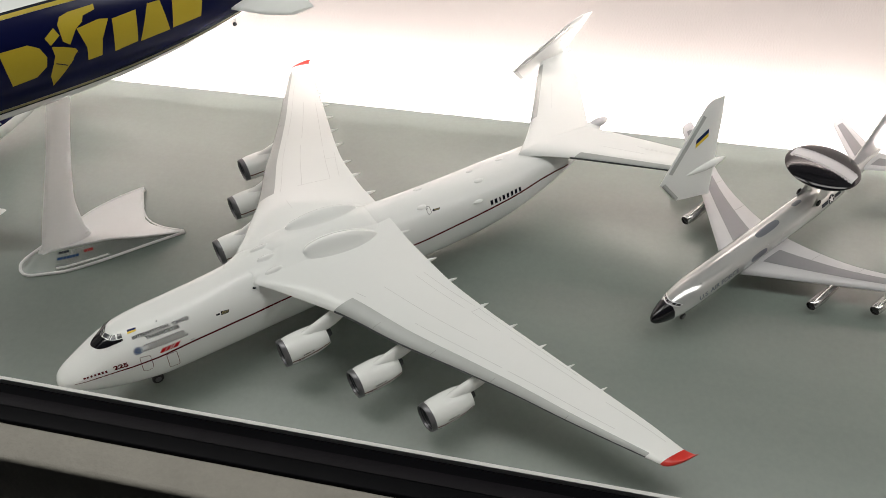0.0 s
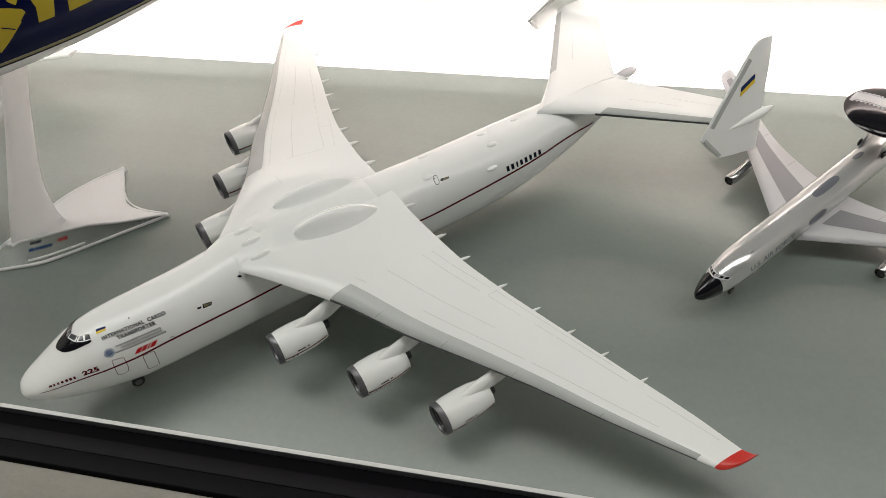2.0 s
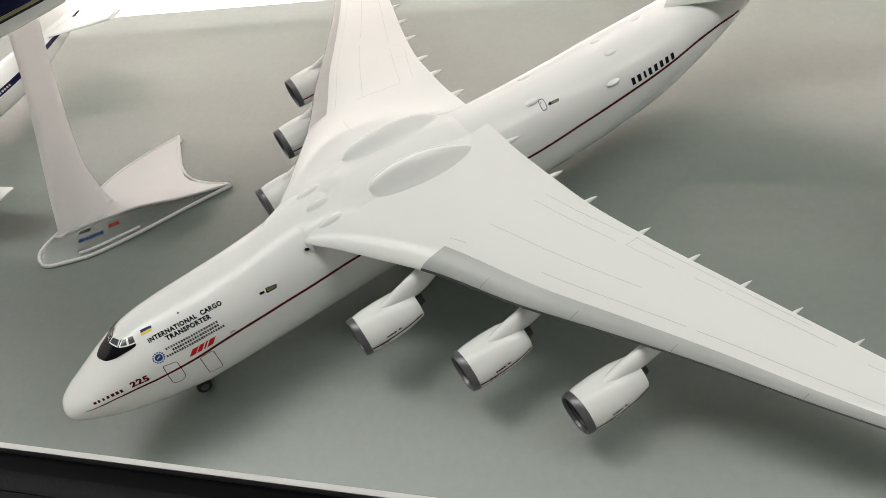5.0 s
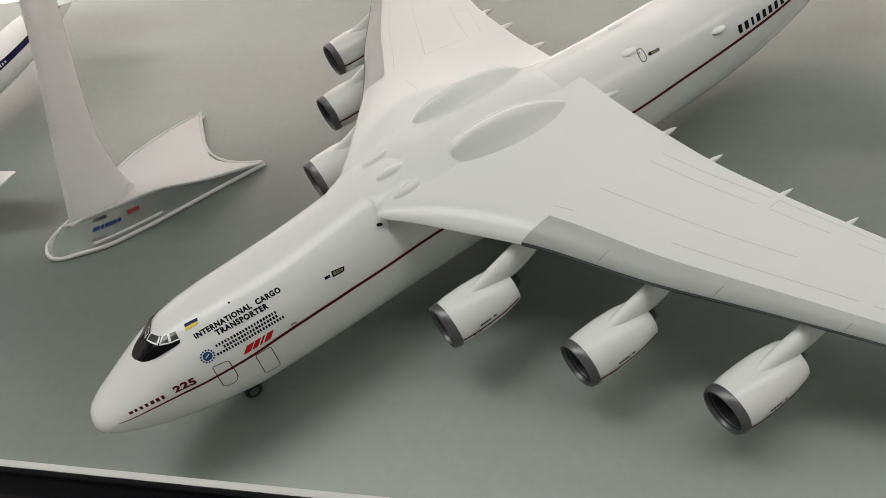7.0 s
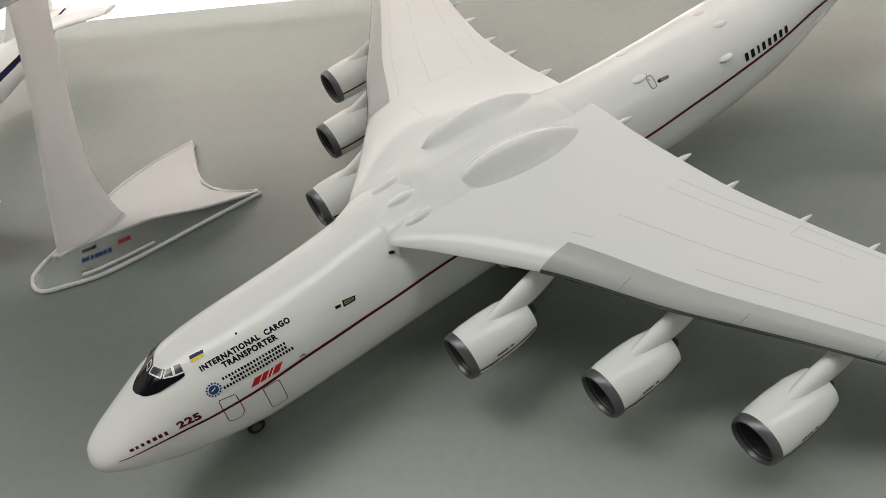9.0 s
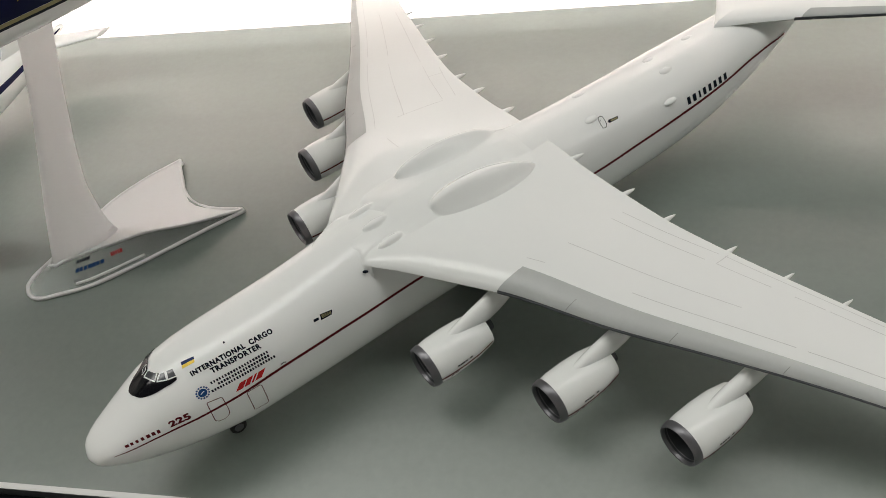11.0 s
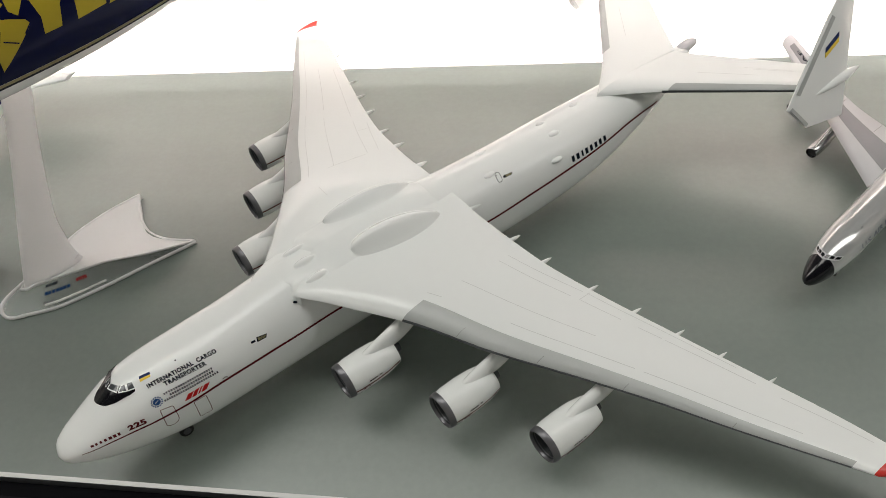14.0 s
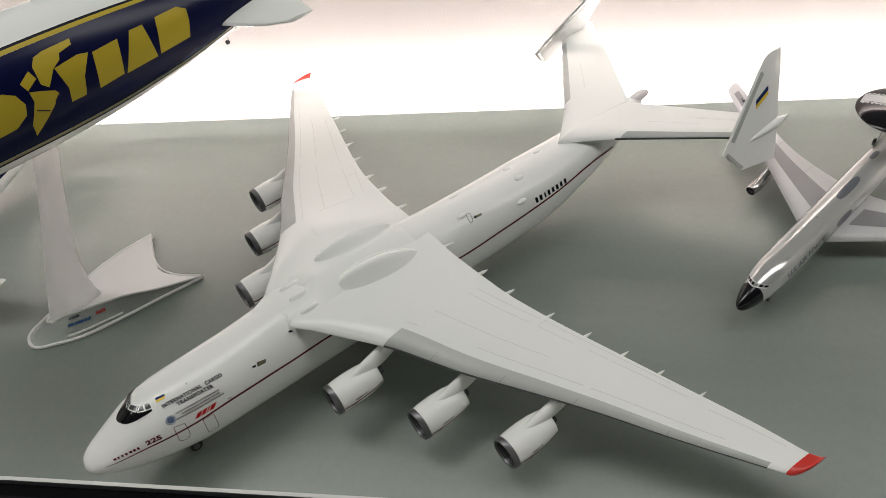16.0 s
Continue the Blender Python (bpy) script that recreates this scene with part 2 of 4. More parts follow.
def bars_on(fn, p0, p1, height, off, radius, cuts):
    """A row of plain bars in place of a line of writing; cuts are the (start, end) fractions of the bars."""
    verts, faces = [], []
    for c0, c1 in cuts:
        k = len(verts)
        for u, v in ((c0, 0), (c1, 0), (c1, 1), (c0, 1)):
            x, a = p0[0] + u * (p1[0] - p0[0]), p0[1] + u * (p1[1] - p0[1])
            verts.append(fn(x, a + math.degrees(v * height / radius), off))
        faces.append((k, k + 1, k + 2, k + 3))
    return mesh_of(verts, faces)


def poly_on(fn, pts, off):
    """A flat shape from (x, angle) corners laid on the surface."""
    bm = bmesh.new()
    f = bm.faces.new([bm.verts.new((x * 1000, a, 0)) for x, a in pts])
    bmesh.ops.triangulate(bm, faces=[f])
    for _ in range(2):
        bmesh.ops.subdivide_edges(bm, edges=list(bm.edges), cuts=1, use_grid_fill=True)
    for v in bm.verts:
        v.co = fn(v.co.x / 1000, v.co.y, off)
    return bm


def plate(points, thick):
    """A flat sheet with thickness through points in space that lie near one plane."""
    pts = [Vector(p) for p in points]
    c = sum(pts, Vector()) / len(pts)
    nrm = Vector()
    for i in range(len(pts)):
        nrm += (pts[i] - c).cross(pts[(i + 1) % len(pts)] - c)
    nrm.normalize()
    return loft([[p - nrm * thick / 2 for p in pts], [p + nrm * thick / 2 for p in pts]])


# ---- the case ----
BACK, FRONT, RAIL_H = 0.323, -0.0453, 0.105
ob = part("shelf", box(3.0, BACK - FRONT, 0.02, 0.0008), SHELF, m=pose(0.2, (BACK + FRONT) / 2, -0.01))
tagged(ob, "grey satin display shelf with a straight back edge", "shelf", kind="structure")
ob = part("wall_back", box(3.4, 0.03, 0.68), WALL, m=pose(0.2, 0.415, -0.06))
tagged(ob, "pale textured wall lit from below", "wall", kind="structure")
# unseen upper wall, kept dark so the front of the shelf reflects little
ob = part("wall_back_upper", box(3.4, 0.03, 0.92), ROOF, m=pose(0.2, 0.412, 0.74))
tagged(ob, "unseen dark panel above the lit wall, added to dim reflections", "wall", kind="structure")
# unseen boards added to keep the upper strip from shining straight onto the shelf
ob = part("wall_lamp_shield", box(3.4, 0.008, 0.10, 0.001), ROOF, m=pose(0.2, 0.360, 0.223))
tagged(ob, "unseen grey board added to shield the upper light strip", "wall", kind="structure")
ob = part("wall_lamp_shield_top", box(3.4, 0.05, 0.006), ROOF, m=pose(0.2, 0.378, 0.277))
tagged(ob, "top of the unseen grey shield board", "wall", kind="structure")
ob = part("wall_cove", box(3.4, 0.12, 0.01), WALL, m=pose(0.2, 0.36, -0.115))
tagged(ob, "floor of the light cove behind the shelf", "wall", kind="structure")
ob = part("wall_cove_front", box(3.4, 0.01, 0.10), WALL, m=pose(0.2, 0.30, -0.07))
tagged(ob, "front of the light cove under the shelf", "wall", kind="structure")
for x in (-1.31, 1.71):
    ob = part("wall_side", box(0.02, 0.5, 1.6), WALL, m=pose(x, 0.15, 0.4))
    tagged(ob, "plain pale side wall of the display case", "wall", kind="structure")
ob = part("ceiling", box(3.4, 0.5, 0.02), ROOF, m=pose(0.2, 0.18, 0.92))
tagged(ob, "plain grey roof of the display case", "ceiling", kind="structure")
ob = part("front_liner", box(3.0, 0.0018, RAIL_H, 0.0005), LINER, m=pose(0.2, FRONT - 0.0009, RAIL_H / 2))
tagged(ob, "thin white board along the front of the shelf", "trim", kind="structure")
ob = part("front_rail", box(3.0, 0.0182, RAIL_H, 0.0012, 3), RAIL, m=pose(0.2, FRONT - 0.0111, RAIL_H / 2 - 0.002))
tagged(ob, "black rail along the front of the display case", "rail", kind="structure")
# narrow strip a little lighter than the rail on either side
ob = part("rail_strip", box(3.0, 0.0058, 0.002, 0.0004), RAIL_STRIP, m=pose(0.2, FRONT - 0.0100, RAIL_H - 0.0026))
tagged(ob, "slightly lighter strip along the top of the black rail", "trim", kind="structure")
ob = part("front_ledge", box(3.0, 0.0165, 0.09, 0.0025, 3), LEDGE, m=pose(0.2, FRONT - 0.0287, RAIL_H - 0.0470))
tagged(ob, "beige textured ledge below the black rail", "ledge", kind="structure")
ob = part("floor", box(8.0, 6.0, 0.05), DARK, m=pose(0.2, -2.0, -1.0))
tagged(ob, "dark floor of the museum room", "floor", kind="structure")
ob = part("wall_room", box(8.0, 0.05, 4.0), DARK, m=pose(0.2, -3.5, 0.9))
tagged(ob, "dark far wall of the museum room", "wall", kind="structure")
ob = part("wall_cabinet", box(3.4, 0.02, 0.95), CABINET, m=pose(0.2, FRONT - 0.0490, -0.43))
tagged(ob, "dark front of the cabinet below the shelf", "wall", kind="structure")

# ---- white six-engined cargo plane ----
AFT45 = pose(0, 0, 0, 0, 0, 45)
plane = thing("model_airplane", AFT45, "glossy white six-engined cargo airplane model standing on the shelf", "model airplane")
f_top = pchip([0.0, 0.002, 0.006, 0.014, 0.025, 0.035, 0.05, 0.085, 0.10, 0.115, 0.13, 0.16, 0.19, 0.21, 0.24, 0.27, 0.31, 0.36, 0.375], [0.031, 0.0350, 0.0378, 0.0415, 0.0470, 0.0510, 0.0533, 0.0545, 0.0558, 0.0577, 0.0590, 0.0594, 0.0579, 0.0550, 0.0526, 0.0511, 0.0501, 0.0500, 0.050])
f_bot = pchip([0.0, 0.002, 0.006, 0.014, 0.025, 0.04, 0.06, 0.25, 0.29, 0.33, 0.36, 0.375], [0.0315, 0.0288, 0.0268, 0.0231, 0.0187, 0.0149, 0.0114, 0.0088, 0.0118, 0.0220, 0.0350, 0.0430])
f_wid = pchip([0.0, 0.002, 0.006, 0.014, 0.025, 0.04, 0.06, 0.27, 0.32, 0.36, 0.375], [0.0, 0.0052, 0.0085, 0.0122, 0.0153, 0.0183, 0.0195, 0.0195, 0.0155, 0.0085, 0.003])


def fuselage_point(x, a, off=0.0):
    """A point on the body at x, at the angle a (degrees) above the horizontal on the port side."""
    t, b, w = f_top(x), f_bot(x), f_wid(x)
    c, s = math.cos(radians(a)), math.sin(radians(a))
    e = 2 / 2.25
    y = -(w + off) * math.copysign(abs(c) ** e, c)
    z = (t + b) / 2 + ((t - b) / 2 + off) * math.copysign(abs(s) ** e, s)
    return Vector((x, y, z))


xs = [0.0004, 0.001, 0.002, 0.0035, 0.006, 0.009, 0.013, 0.018, 0.024, 0.03, 0.038, 0.046, 0.055, 0.07] + list(np.linspace(0.085, 0.375, 40))
fuselage = part("fuselage", loft([[fuselage_point(x, a) for a in np.linspace(0, 360, 72, endpoint=False)] for x in xs]), WHITE, plane)

W_LE = pchip([0, 0.008, 0.0138, 0.0175, 0.0216, 0.035, 0.057, 0.089, 0.117, 0.145, 0.173, 0.209, 0.2209], [0.124, 0.1185, 0.1153, 0.1180, 0.1216, 0.1316, 0.1473, 0.1647, 0.1823, 0.1992, 0.2145, 0.2355, 0.2425])
W_TE = pchip([0, 0.0246, 0.0357, 0.05, 0.066, 0.089, 0.127, 0.1644, 0.1957, 0.2153, 0.2209], [0.206, 0.2065, 0.2075, 0.2094, 0.2117, 0.2173, 0.2288, 0.2404, 0.2500, 0.2550, 0.2567])
W_Z = pchip([0, 0.014, 0.03, 0.05, 0.1, 0.16, 0.2209], [0.0545, 0.0541, 0.0520, 0.0490, 0.0425, 0.0352, 0.0280])
W_T = pchip([0, 0.014, 0.03, 0.05, 0.08, 0.15, 0.2209], [0.0074, 0.0056, 0.0073, 0.0076, 0.0064, 0.0042, 0.0026])


def wing_section(y, side, n=14):
    return wing_ring((W_LE(y), side * y, W_Z(y)), (W_TE(y), side * y, W_Z(y) - 0.0006), W_T(y), n)


def wing_top(y, frac, side, off=0.0):
    x = W_LE(y) + frac * (W_TE(y) - W_LE(y))
    return Vector((x, side * y, W_Z(y) - 0.0006 * frac + W_T(y) * half_thick(frac) * 1.2 + off))


def skin_shell(section, ys, side, f_up, f_low, off=0.00018, n=8):
    """A thin strip round the leading edge from the fraction f_up on top to f_low below."""
    rings = []
    for y in ys:
        le, te, z, th = section(y)
        up = f_up(y) if callable(f_up) else f_up
        row = []
        for i in range(n + 1):
            x = up * ((n - i) / n) ** 2
            row.append(Vector((le + x * (te - le) - (off if x < 0.001 else 0), side * y, z + th * half_thick(x) * 1.2 + off)))
        for i in range(1, n + 1):
            x = f_low * (i / n) ** 2
            row.append(Vector((le + x * (te - le), side * y, z - th * half_thick(x) * 0.8 - off)))
        rings.append(row)
    return loft(rings, False, False, closed=False)


ENGINES = ((0.1118, 0.0487, 0.0297), (0.1363, 0.0870, 0.0260), (0.1585, 0.1254, 0.0229))
# panel lines as (span, chord share) from end to end, for the port and the starboard wing
LINES = {-1: (((0.0515, 0.254), (0.0571, 0.263)), ((0.0554, 0.465), (0.1109, 0.515)), ((0.0848, 0.297), (0.1318, 0.301)), ((0.0556, 0.782), (0.0889, 0.829)), ((0.0553, 0.868), (0.0900, 0.935)),
              ((0.0918, 0.942), (0.1550, 0.945)), ((0.0930, 0.837), (0.1107, 0.838)), ((0.0926, 0.837), (0.0922, 0.960)), ((0.1180, 0.840), (0.1650, 0.842)), ((0.1350, 0.300), (0.1900, 0.310)), ((0.1750, 0.800), (0.2080, 0.820))),
         1: (((0.0526, 0.256), (0.1104, 0.261)), ((0.0518, 0.480), (0.0997, 0.507)), ((0.0521, 0.429), (0.0489, 0.772)), ((0.0499, 0.777), (0.0853, 0.817)), ((0.0486, 0.871), (0.0787, 0.945)),
             ((0.0407, 0.340), (0.0310, 0.400)), ((0.0736, 0.800), (0.0724, 0.940)), ((0.0900, 0.820), (0.1500, 0.840)), ((0.1160, 0.270), (0.1850, 0.300)), ((0.1080, 0.520), (0.1560, 0.560)))}
nacelle_mesh = loft(revolve([(0.0022, 0.0070), (0.0022, 0.0079), (0.006, 0.0084), (0.013, 0.0085), (0.020, 0.0081), (0.026, 0.0070), (0.0272, 0.0066), (0.0265, 0.0056), (0.018, 0.0050)], 36), False, True)
duct_mesh = loft(revolve([(0.0012, 0.00675), (0.005, 0.0063), (0.0115, 0.0060), (0.0118, 0.0012), (0.0095, 0.0004)], 36), False, True)
lip_mesh = loft(revolve([(0.0022, 0.0066), (0.0013, 0.0068), (0.0002, 0.0071), (0.0, 0.0075), (0.0004, 0.0079), (0.0023, 0.00825), (0.0029, 0.0083)], 36), False, False)
exhaust_mesh = loft(revolve([(0.02, 0.0044), (0.027, 0.0036), (0.0305, 0.0024), (0.0302, 0.0020), (0.028, 0.0018)], 28), False, True)


def nacelle_point(x, a, off=0.0):
    r = float(np.interp(x, [0.0022, 0.006, 0.013, 0.020, 0.026, 0.0272], [0.0079, 0.0084, 0.0085, 0.0081, 0.0070, 0.0066])) + off
    return Vector((x, -r * math.cos(radians(a)), r * math.sin(radians(a))))


line_mesh = strip(nacelle_point, [(x, -6) for x in np.linspace(0.003, 0.0265, 10)], 0.0008, 0.00014)
mark_mesh = bars_on(nacelle_point, (0.0100, 4), (0.0165, 4), 0.0007, 0.00014, 0.0084, ((0, 0.14), (0.17, 0.3), (0.33, 0.47), (0.5, 0.64), (0.82, 1.0)))
dash_mesh = bars_on(nacelle_point, (0.0066, -14), (0.0100, -14), 0.0005, 0.00014, 0.0084, ((0, 0.4), (0.6, 1.0)))

for side in (-1, 1):
    ys = list(np.linspace(0.0, 0.2156, 48))
    wing = part("wing", loft([wing_section(y, side, 18) for y in ys]), WHITE, plane)
    tips = []
    for k in range(7):
        u = k / 6
        y = 0.2156 + 0.0056 * math.sin(u * math.pi / 2)
        le = W_LE(0.2156) + 0.0165 * (1 - math.cos(u * math.pi / 2)) + 0.0008 * u
        te = W_TE(0.2156) + 0.0045 * u
        tips.append(wing_ring((le, side * y, W_Z(y)), (te, side * y, W_Z(y) - 0.0006), W_T(y) * (1 - 0.55 * u * u), 14))
    part("wing_tip", loft(tips), RED, wing, "red wing tip")
    section = lambda y: (W_LE(y), W_TE(y), W_Z(y), W_T(y))
    for y0, y1 in ((0.0535, 0.07475), (0.07475, 0.105), (0.105, 0.135), (0.135, 0.172), (0.172, 0.209)):
        part("slat", skin_shell(section, list(np.linspace(y0, y1, 7)), side, lambda y: 0.185 - 0.25 * (y - 0.05), 0.004), GREY, wing, "grey leading edge strip")
        # thin dark strip round the lower side of the slat
        part("slat_dark_strip", skin_shell(section, list(np.linspace(y0, y1, 7)), side, 0.0045, 0.05, 0.00024), DARKMETAL, wing, "dark strip below the leading edge")
        if y1 < 0.2:
            rows = [[wing_top(y1 + dy, f * (0.185 - 0.25 * (y1 - 0.05)), side, 0.00026) for dy in (-0.00014, 0.00014)] for f in np.linspace(0.06, 0.55, 6)]
            part("slat_notch", loft(rows, False, False, closed=False), LINE_GREY, wing)
    for (y0, f0), (y1, f1) in LINES[side]:
        rows = []
        for u in np.linspace(0, 1, 9):
            p, f = y0 + u * (y1 - y0), f0 + u * (f1 - f0)
            w = 0.00016 / (W_TE(p) - W_LE(p))
            if abs(y1 - y0) < 0.005:
                rows.append([wing_top(p - 0.00016, f, side, 0.00007), wing_top(p + 0.00016, f, side, 0.00007)])
            else:
                rows.append([wing_top(p, f - w, side, 0.00007), wing_top(p, f + w, side, 0.00007)])
        part("panel_line", loft(rows, False, False, closed=False), LINE_FAINT, wing)
    for k, y in enumerate((0.022, 0.0475, 0.066, 0.090, 0.110, 0.129, 0.147, 0.167)):
        le = wing_top(y, 1.0, side)
        r = 0.0013 - 0.00006 * k
        rings = revolve([(-0.012, 0.0001), (-0.009, r * 0.7), (-0.005, r), (0.0, r * 0.95), (0.003, r * 0.75), (0.0052, r * 0.4), (0.0062, 0.0001)], 12)
        part("flap_fairing", loft(rings), WHITE, wing, m=pose(le.x + 0.0002 - 0.0002 * k, side * y, le.z - 0.0016, 0, 6, 0))
    for ex, ey, ez in ENGINES:
        c = Vector((ex, side * ey, ez))
        nac = part("engine_nacelle", nacelle_mesh, WHITE, plane, m=Matrix.Translation(c))
        part("intake_lip", lip_mesh, STEEL, nac, "grey metal intake lip")
        part("intake_duct", duct_mesh, DARKMETAL, nac, "dark inside of the intake")
        part("exhaust", exhaust_mesh, DARKMETAL, nac, "dark metal exhaust cone")
        part("side_line", line_mesh, LINE_RED, nac, "dark red line")
        if side == -1:
            part("small_marking", mark_mesh, INK, nac, "small dark unreadable marking")
            part("small_marking", dash_mesh, INK, nac, "small dark unreadable marking")
        rings = []
        for u in np.linspace(0, 1, 18):
            x = ex + 0.005 + 0.060 * u
            yy = side * (ey + 0.004 * max(0.0, u - 0.3))
            wz = W_Z(ey)
            rise = min(1.0, max(0.0, (u - 0.10) / 0.62))
            rise = rise * rise * (3 - 2 * rise)
            top = ez + 0.0074 + 0.0018 * min(1.0, u * 4) + (wz - ez - 0.0088) * rise
            low = min(1.0, max(0.0, (u - 0.36) / 0.5))
            bot = ez + 0.0035 + (wz - ez - 0.0050) * low * low * (3 - 2 * low)
            h, mid = max(0.0004, (top - bot) / 2), (top + bot) / 2
            w = 0.0030 * (math.sin(math.pi * min(1, 0.06 + u * 0.86))) ** 0.6
            rings.append([Vector((x, yy + w * math.cos(q), mid + h * math.sin(q))) for q in np.linspace(0, 2 * math.pi, 20, endpoint=False)])
        part("pylon", loft(rings), WHITE, plane)


# the wing's middle over the body, with its humps and blisters
R_LE = pchip([0, 0.006, 0.010, 0.0115, 0.0138, 0.0175, 0.0216, 0.035, 0.057], [0.1000, 0.1035, 0.1078, 0.1108, 0.1150, 0.1180, 0.1216, 0.1316, 0.1473])
R_Z = pchip([0, 0.008, 0.014, 0.03, 0.05], [0.0532, 0.0536, 0.0541, 0.0520, 0.0490])
R_T = pchip([0, 0.014, 0.03, 0.05], [0.0056, 0.0056, 0.0073, 0.0076])


def back_height(x, y):
    t, b, w = f_top(x), f_bot(x), f_wid(x)
    q = abs(y) / w
    zf = (t + b) / 2 + (t - b) / 2 * (1 - q ** 2.25) ** (1 / 2.25) if q < 1 else 0.0
    ay = abs(y)
    f = (x - W_LE(ay)) / (W_TE(ay) - W_LE(ay))
    zw = W_Z(ay) - 0.0006 * f + W_T(ay) * half_thick(f) * 1.2 if 0 < f < 1 else 0.0
    win = min(1.0, max(0.0, (f - 0.06) / 0.16)) * min(1.0, max(0.0, (0.95 - f) / 0.22))
    m, k = max(zf, zw), 0.0030
    z = m + win * win * (3 - 2 * win) * k * math.log(math.exp((zf - m) / k) + math.exp((zw - m) / k))
    # ahead of the humps the wing's front rolls down into the shoulders of the body
    aft = min(1.0, max(0.0, (x - 0.122) / 0.020))
    if aft < 1:
        # the port root is blunter and ends at a small dark port
        blunt = min(1.0, max(0.0, (0.0155 - ay) / 0.0080)) if y < 0 else 0.0
        le = R_LE(ay) + 0.0115 * blunt * blunt * (3 - 2 * blunt)
        fr = (x - le) / (W_TE(ay) - le)
        roll = R_Z(ay) - 0.0006 * fr + R_T(ay) * half_thick(fr) * 1.2 if fr > 0 else R_Z(ay) - 1.4 * (le - x)
        g = 0.0016 if y < 0 else 0.0010
        g += (0.0010 - g) * max(0.0, 1 - ay / 0.004)
        front = max(zf, roll) + g * math.log(1 + math.exp(-abs(zf - roll) / g))
        if y < 0:
            low = min(1.0, max(0.0, (ay - 0.0090) / 0.0070))
            front += (m - front) * low * low * (3 - 2 * low)
        z = front + (z - front) * aft * aft * (3 - 2 * aft)
    for y0, bend in ((0.0118, -0.0042), (-0.0132, -0.0042)):
        u = (x - 0.1478) / 0.0452
        if 0 < u < 1:
            d = y - y0 - bend * u
            swell = math.sqrt(1 - (1 - u / 0.46) ** 2) if u < 0.46 else (1 - ((u - 0.46) / 0.54) ** 2) ** 0.9
            d -= 0.0008
            e = abs(d) / ((0.0072 if d > 0 else 0.0080) * swell ** 0.8 + 0.0004)
            if e < 1:
                z += 0.0068 * swell ** 0.85 * ((1 - e ** 1.7) ** 1.35 if d > 0 else (1 - e ** 1.7) ** 1.9)
    for y0 in (0.0078, -0.0028, -0.0130):
        u, d = (x - 0.1280) / 0.0053, (y - y0 + 0.06 * (x - 0.128)) / 0.0019
        if u * u + d * d < 1:
            z += 0.0014 * (1 - u * u - d * d) ** 0.7
    return z, f, q, z - m


nx, ny = 290, 241
gx, gy = np.linspace(0.098, 0.240, nx), np.linspace(-0.05, 0.05, ny)
verts, good, faces = [], [], []
for x in gx:
    for y in gy:
        z, f, q, rise = back_height(float(x), float(y))
        on_wing, on_body = 0.06 < f < 0.95, q < 0.85
        v = min(1.0, max(0.0, rise / 0.0007))
        verts.append((x, y, z - 0.00045 * (1 - v * v * (3 - 2 * v))))
        good.append(on_wing or on_body)
for i in range(nx - 1):
    for j in range(ny - 1):
        q = (i * ny + j, (i + 1) * ny + j, (i + 1) * ny + j + 1, i * ny + j + 1)
        if all(good[k] for k in q):
            faces.append(q)
me = mesh_of(verts, faces, 60)
part("center_fairing", me, WHITE, plane, "smooth white wing root with two long humps")
for x, y, r in ((0.2345, 0.005, 1.0), (0.228, -0.008, 1.0), (0.272, 0.003, 0.9), (0.272, -0.0055, 1.0), (0.295, 0.003, 0.9), (0.265, -0.0158, 1.0), (0.318, 0.003, 0.8), (0.322, -0.004, 0.8), (0.333, 0.0015, 0.7), (0.338, -0.003, 0.7)):
    a = math.degrees(math.acos(min(1, max(-1, -y / f_wid(x)))))
    p = fuselage_point(x, a)
    part("blister", ellipsoid(0.0036 * r, 0.0019 * r, 0.0012 * r, 18, 10), WHITE, plane, m=pose(p.x, p.y, p.z - 0.0005, 0, 2, 0))

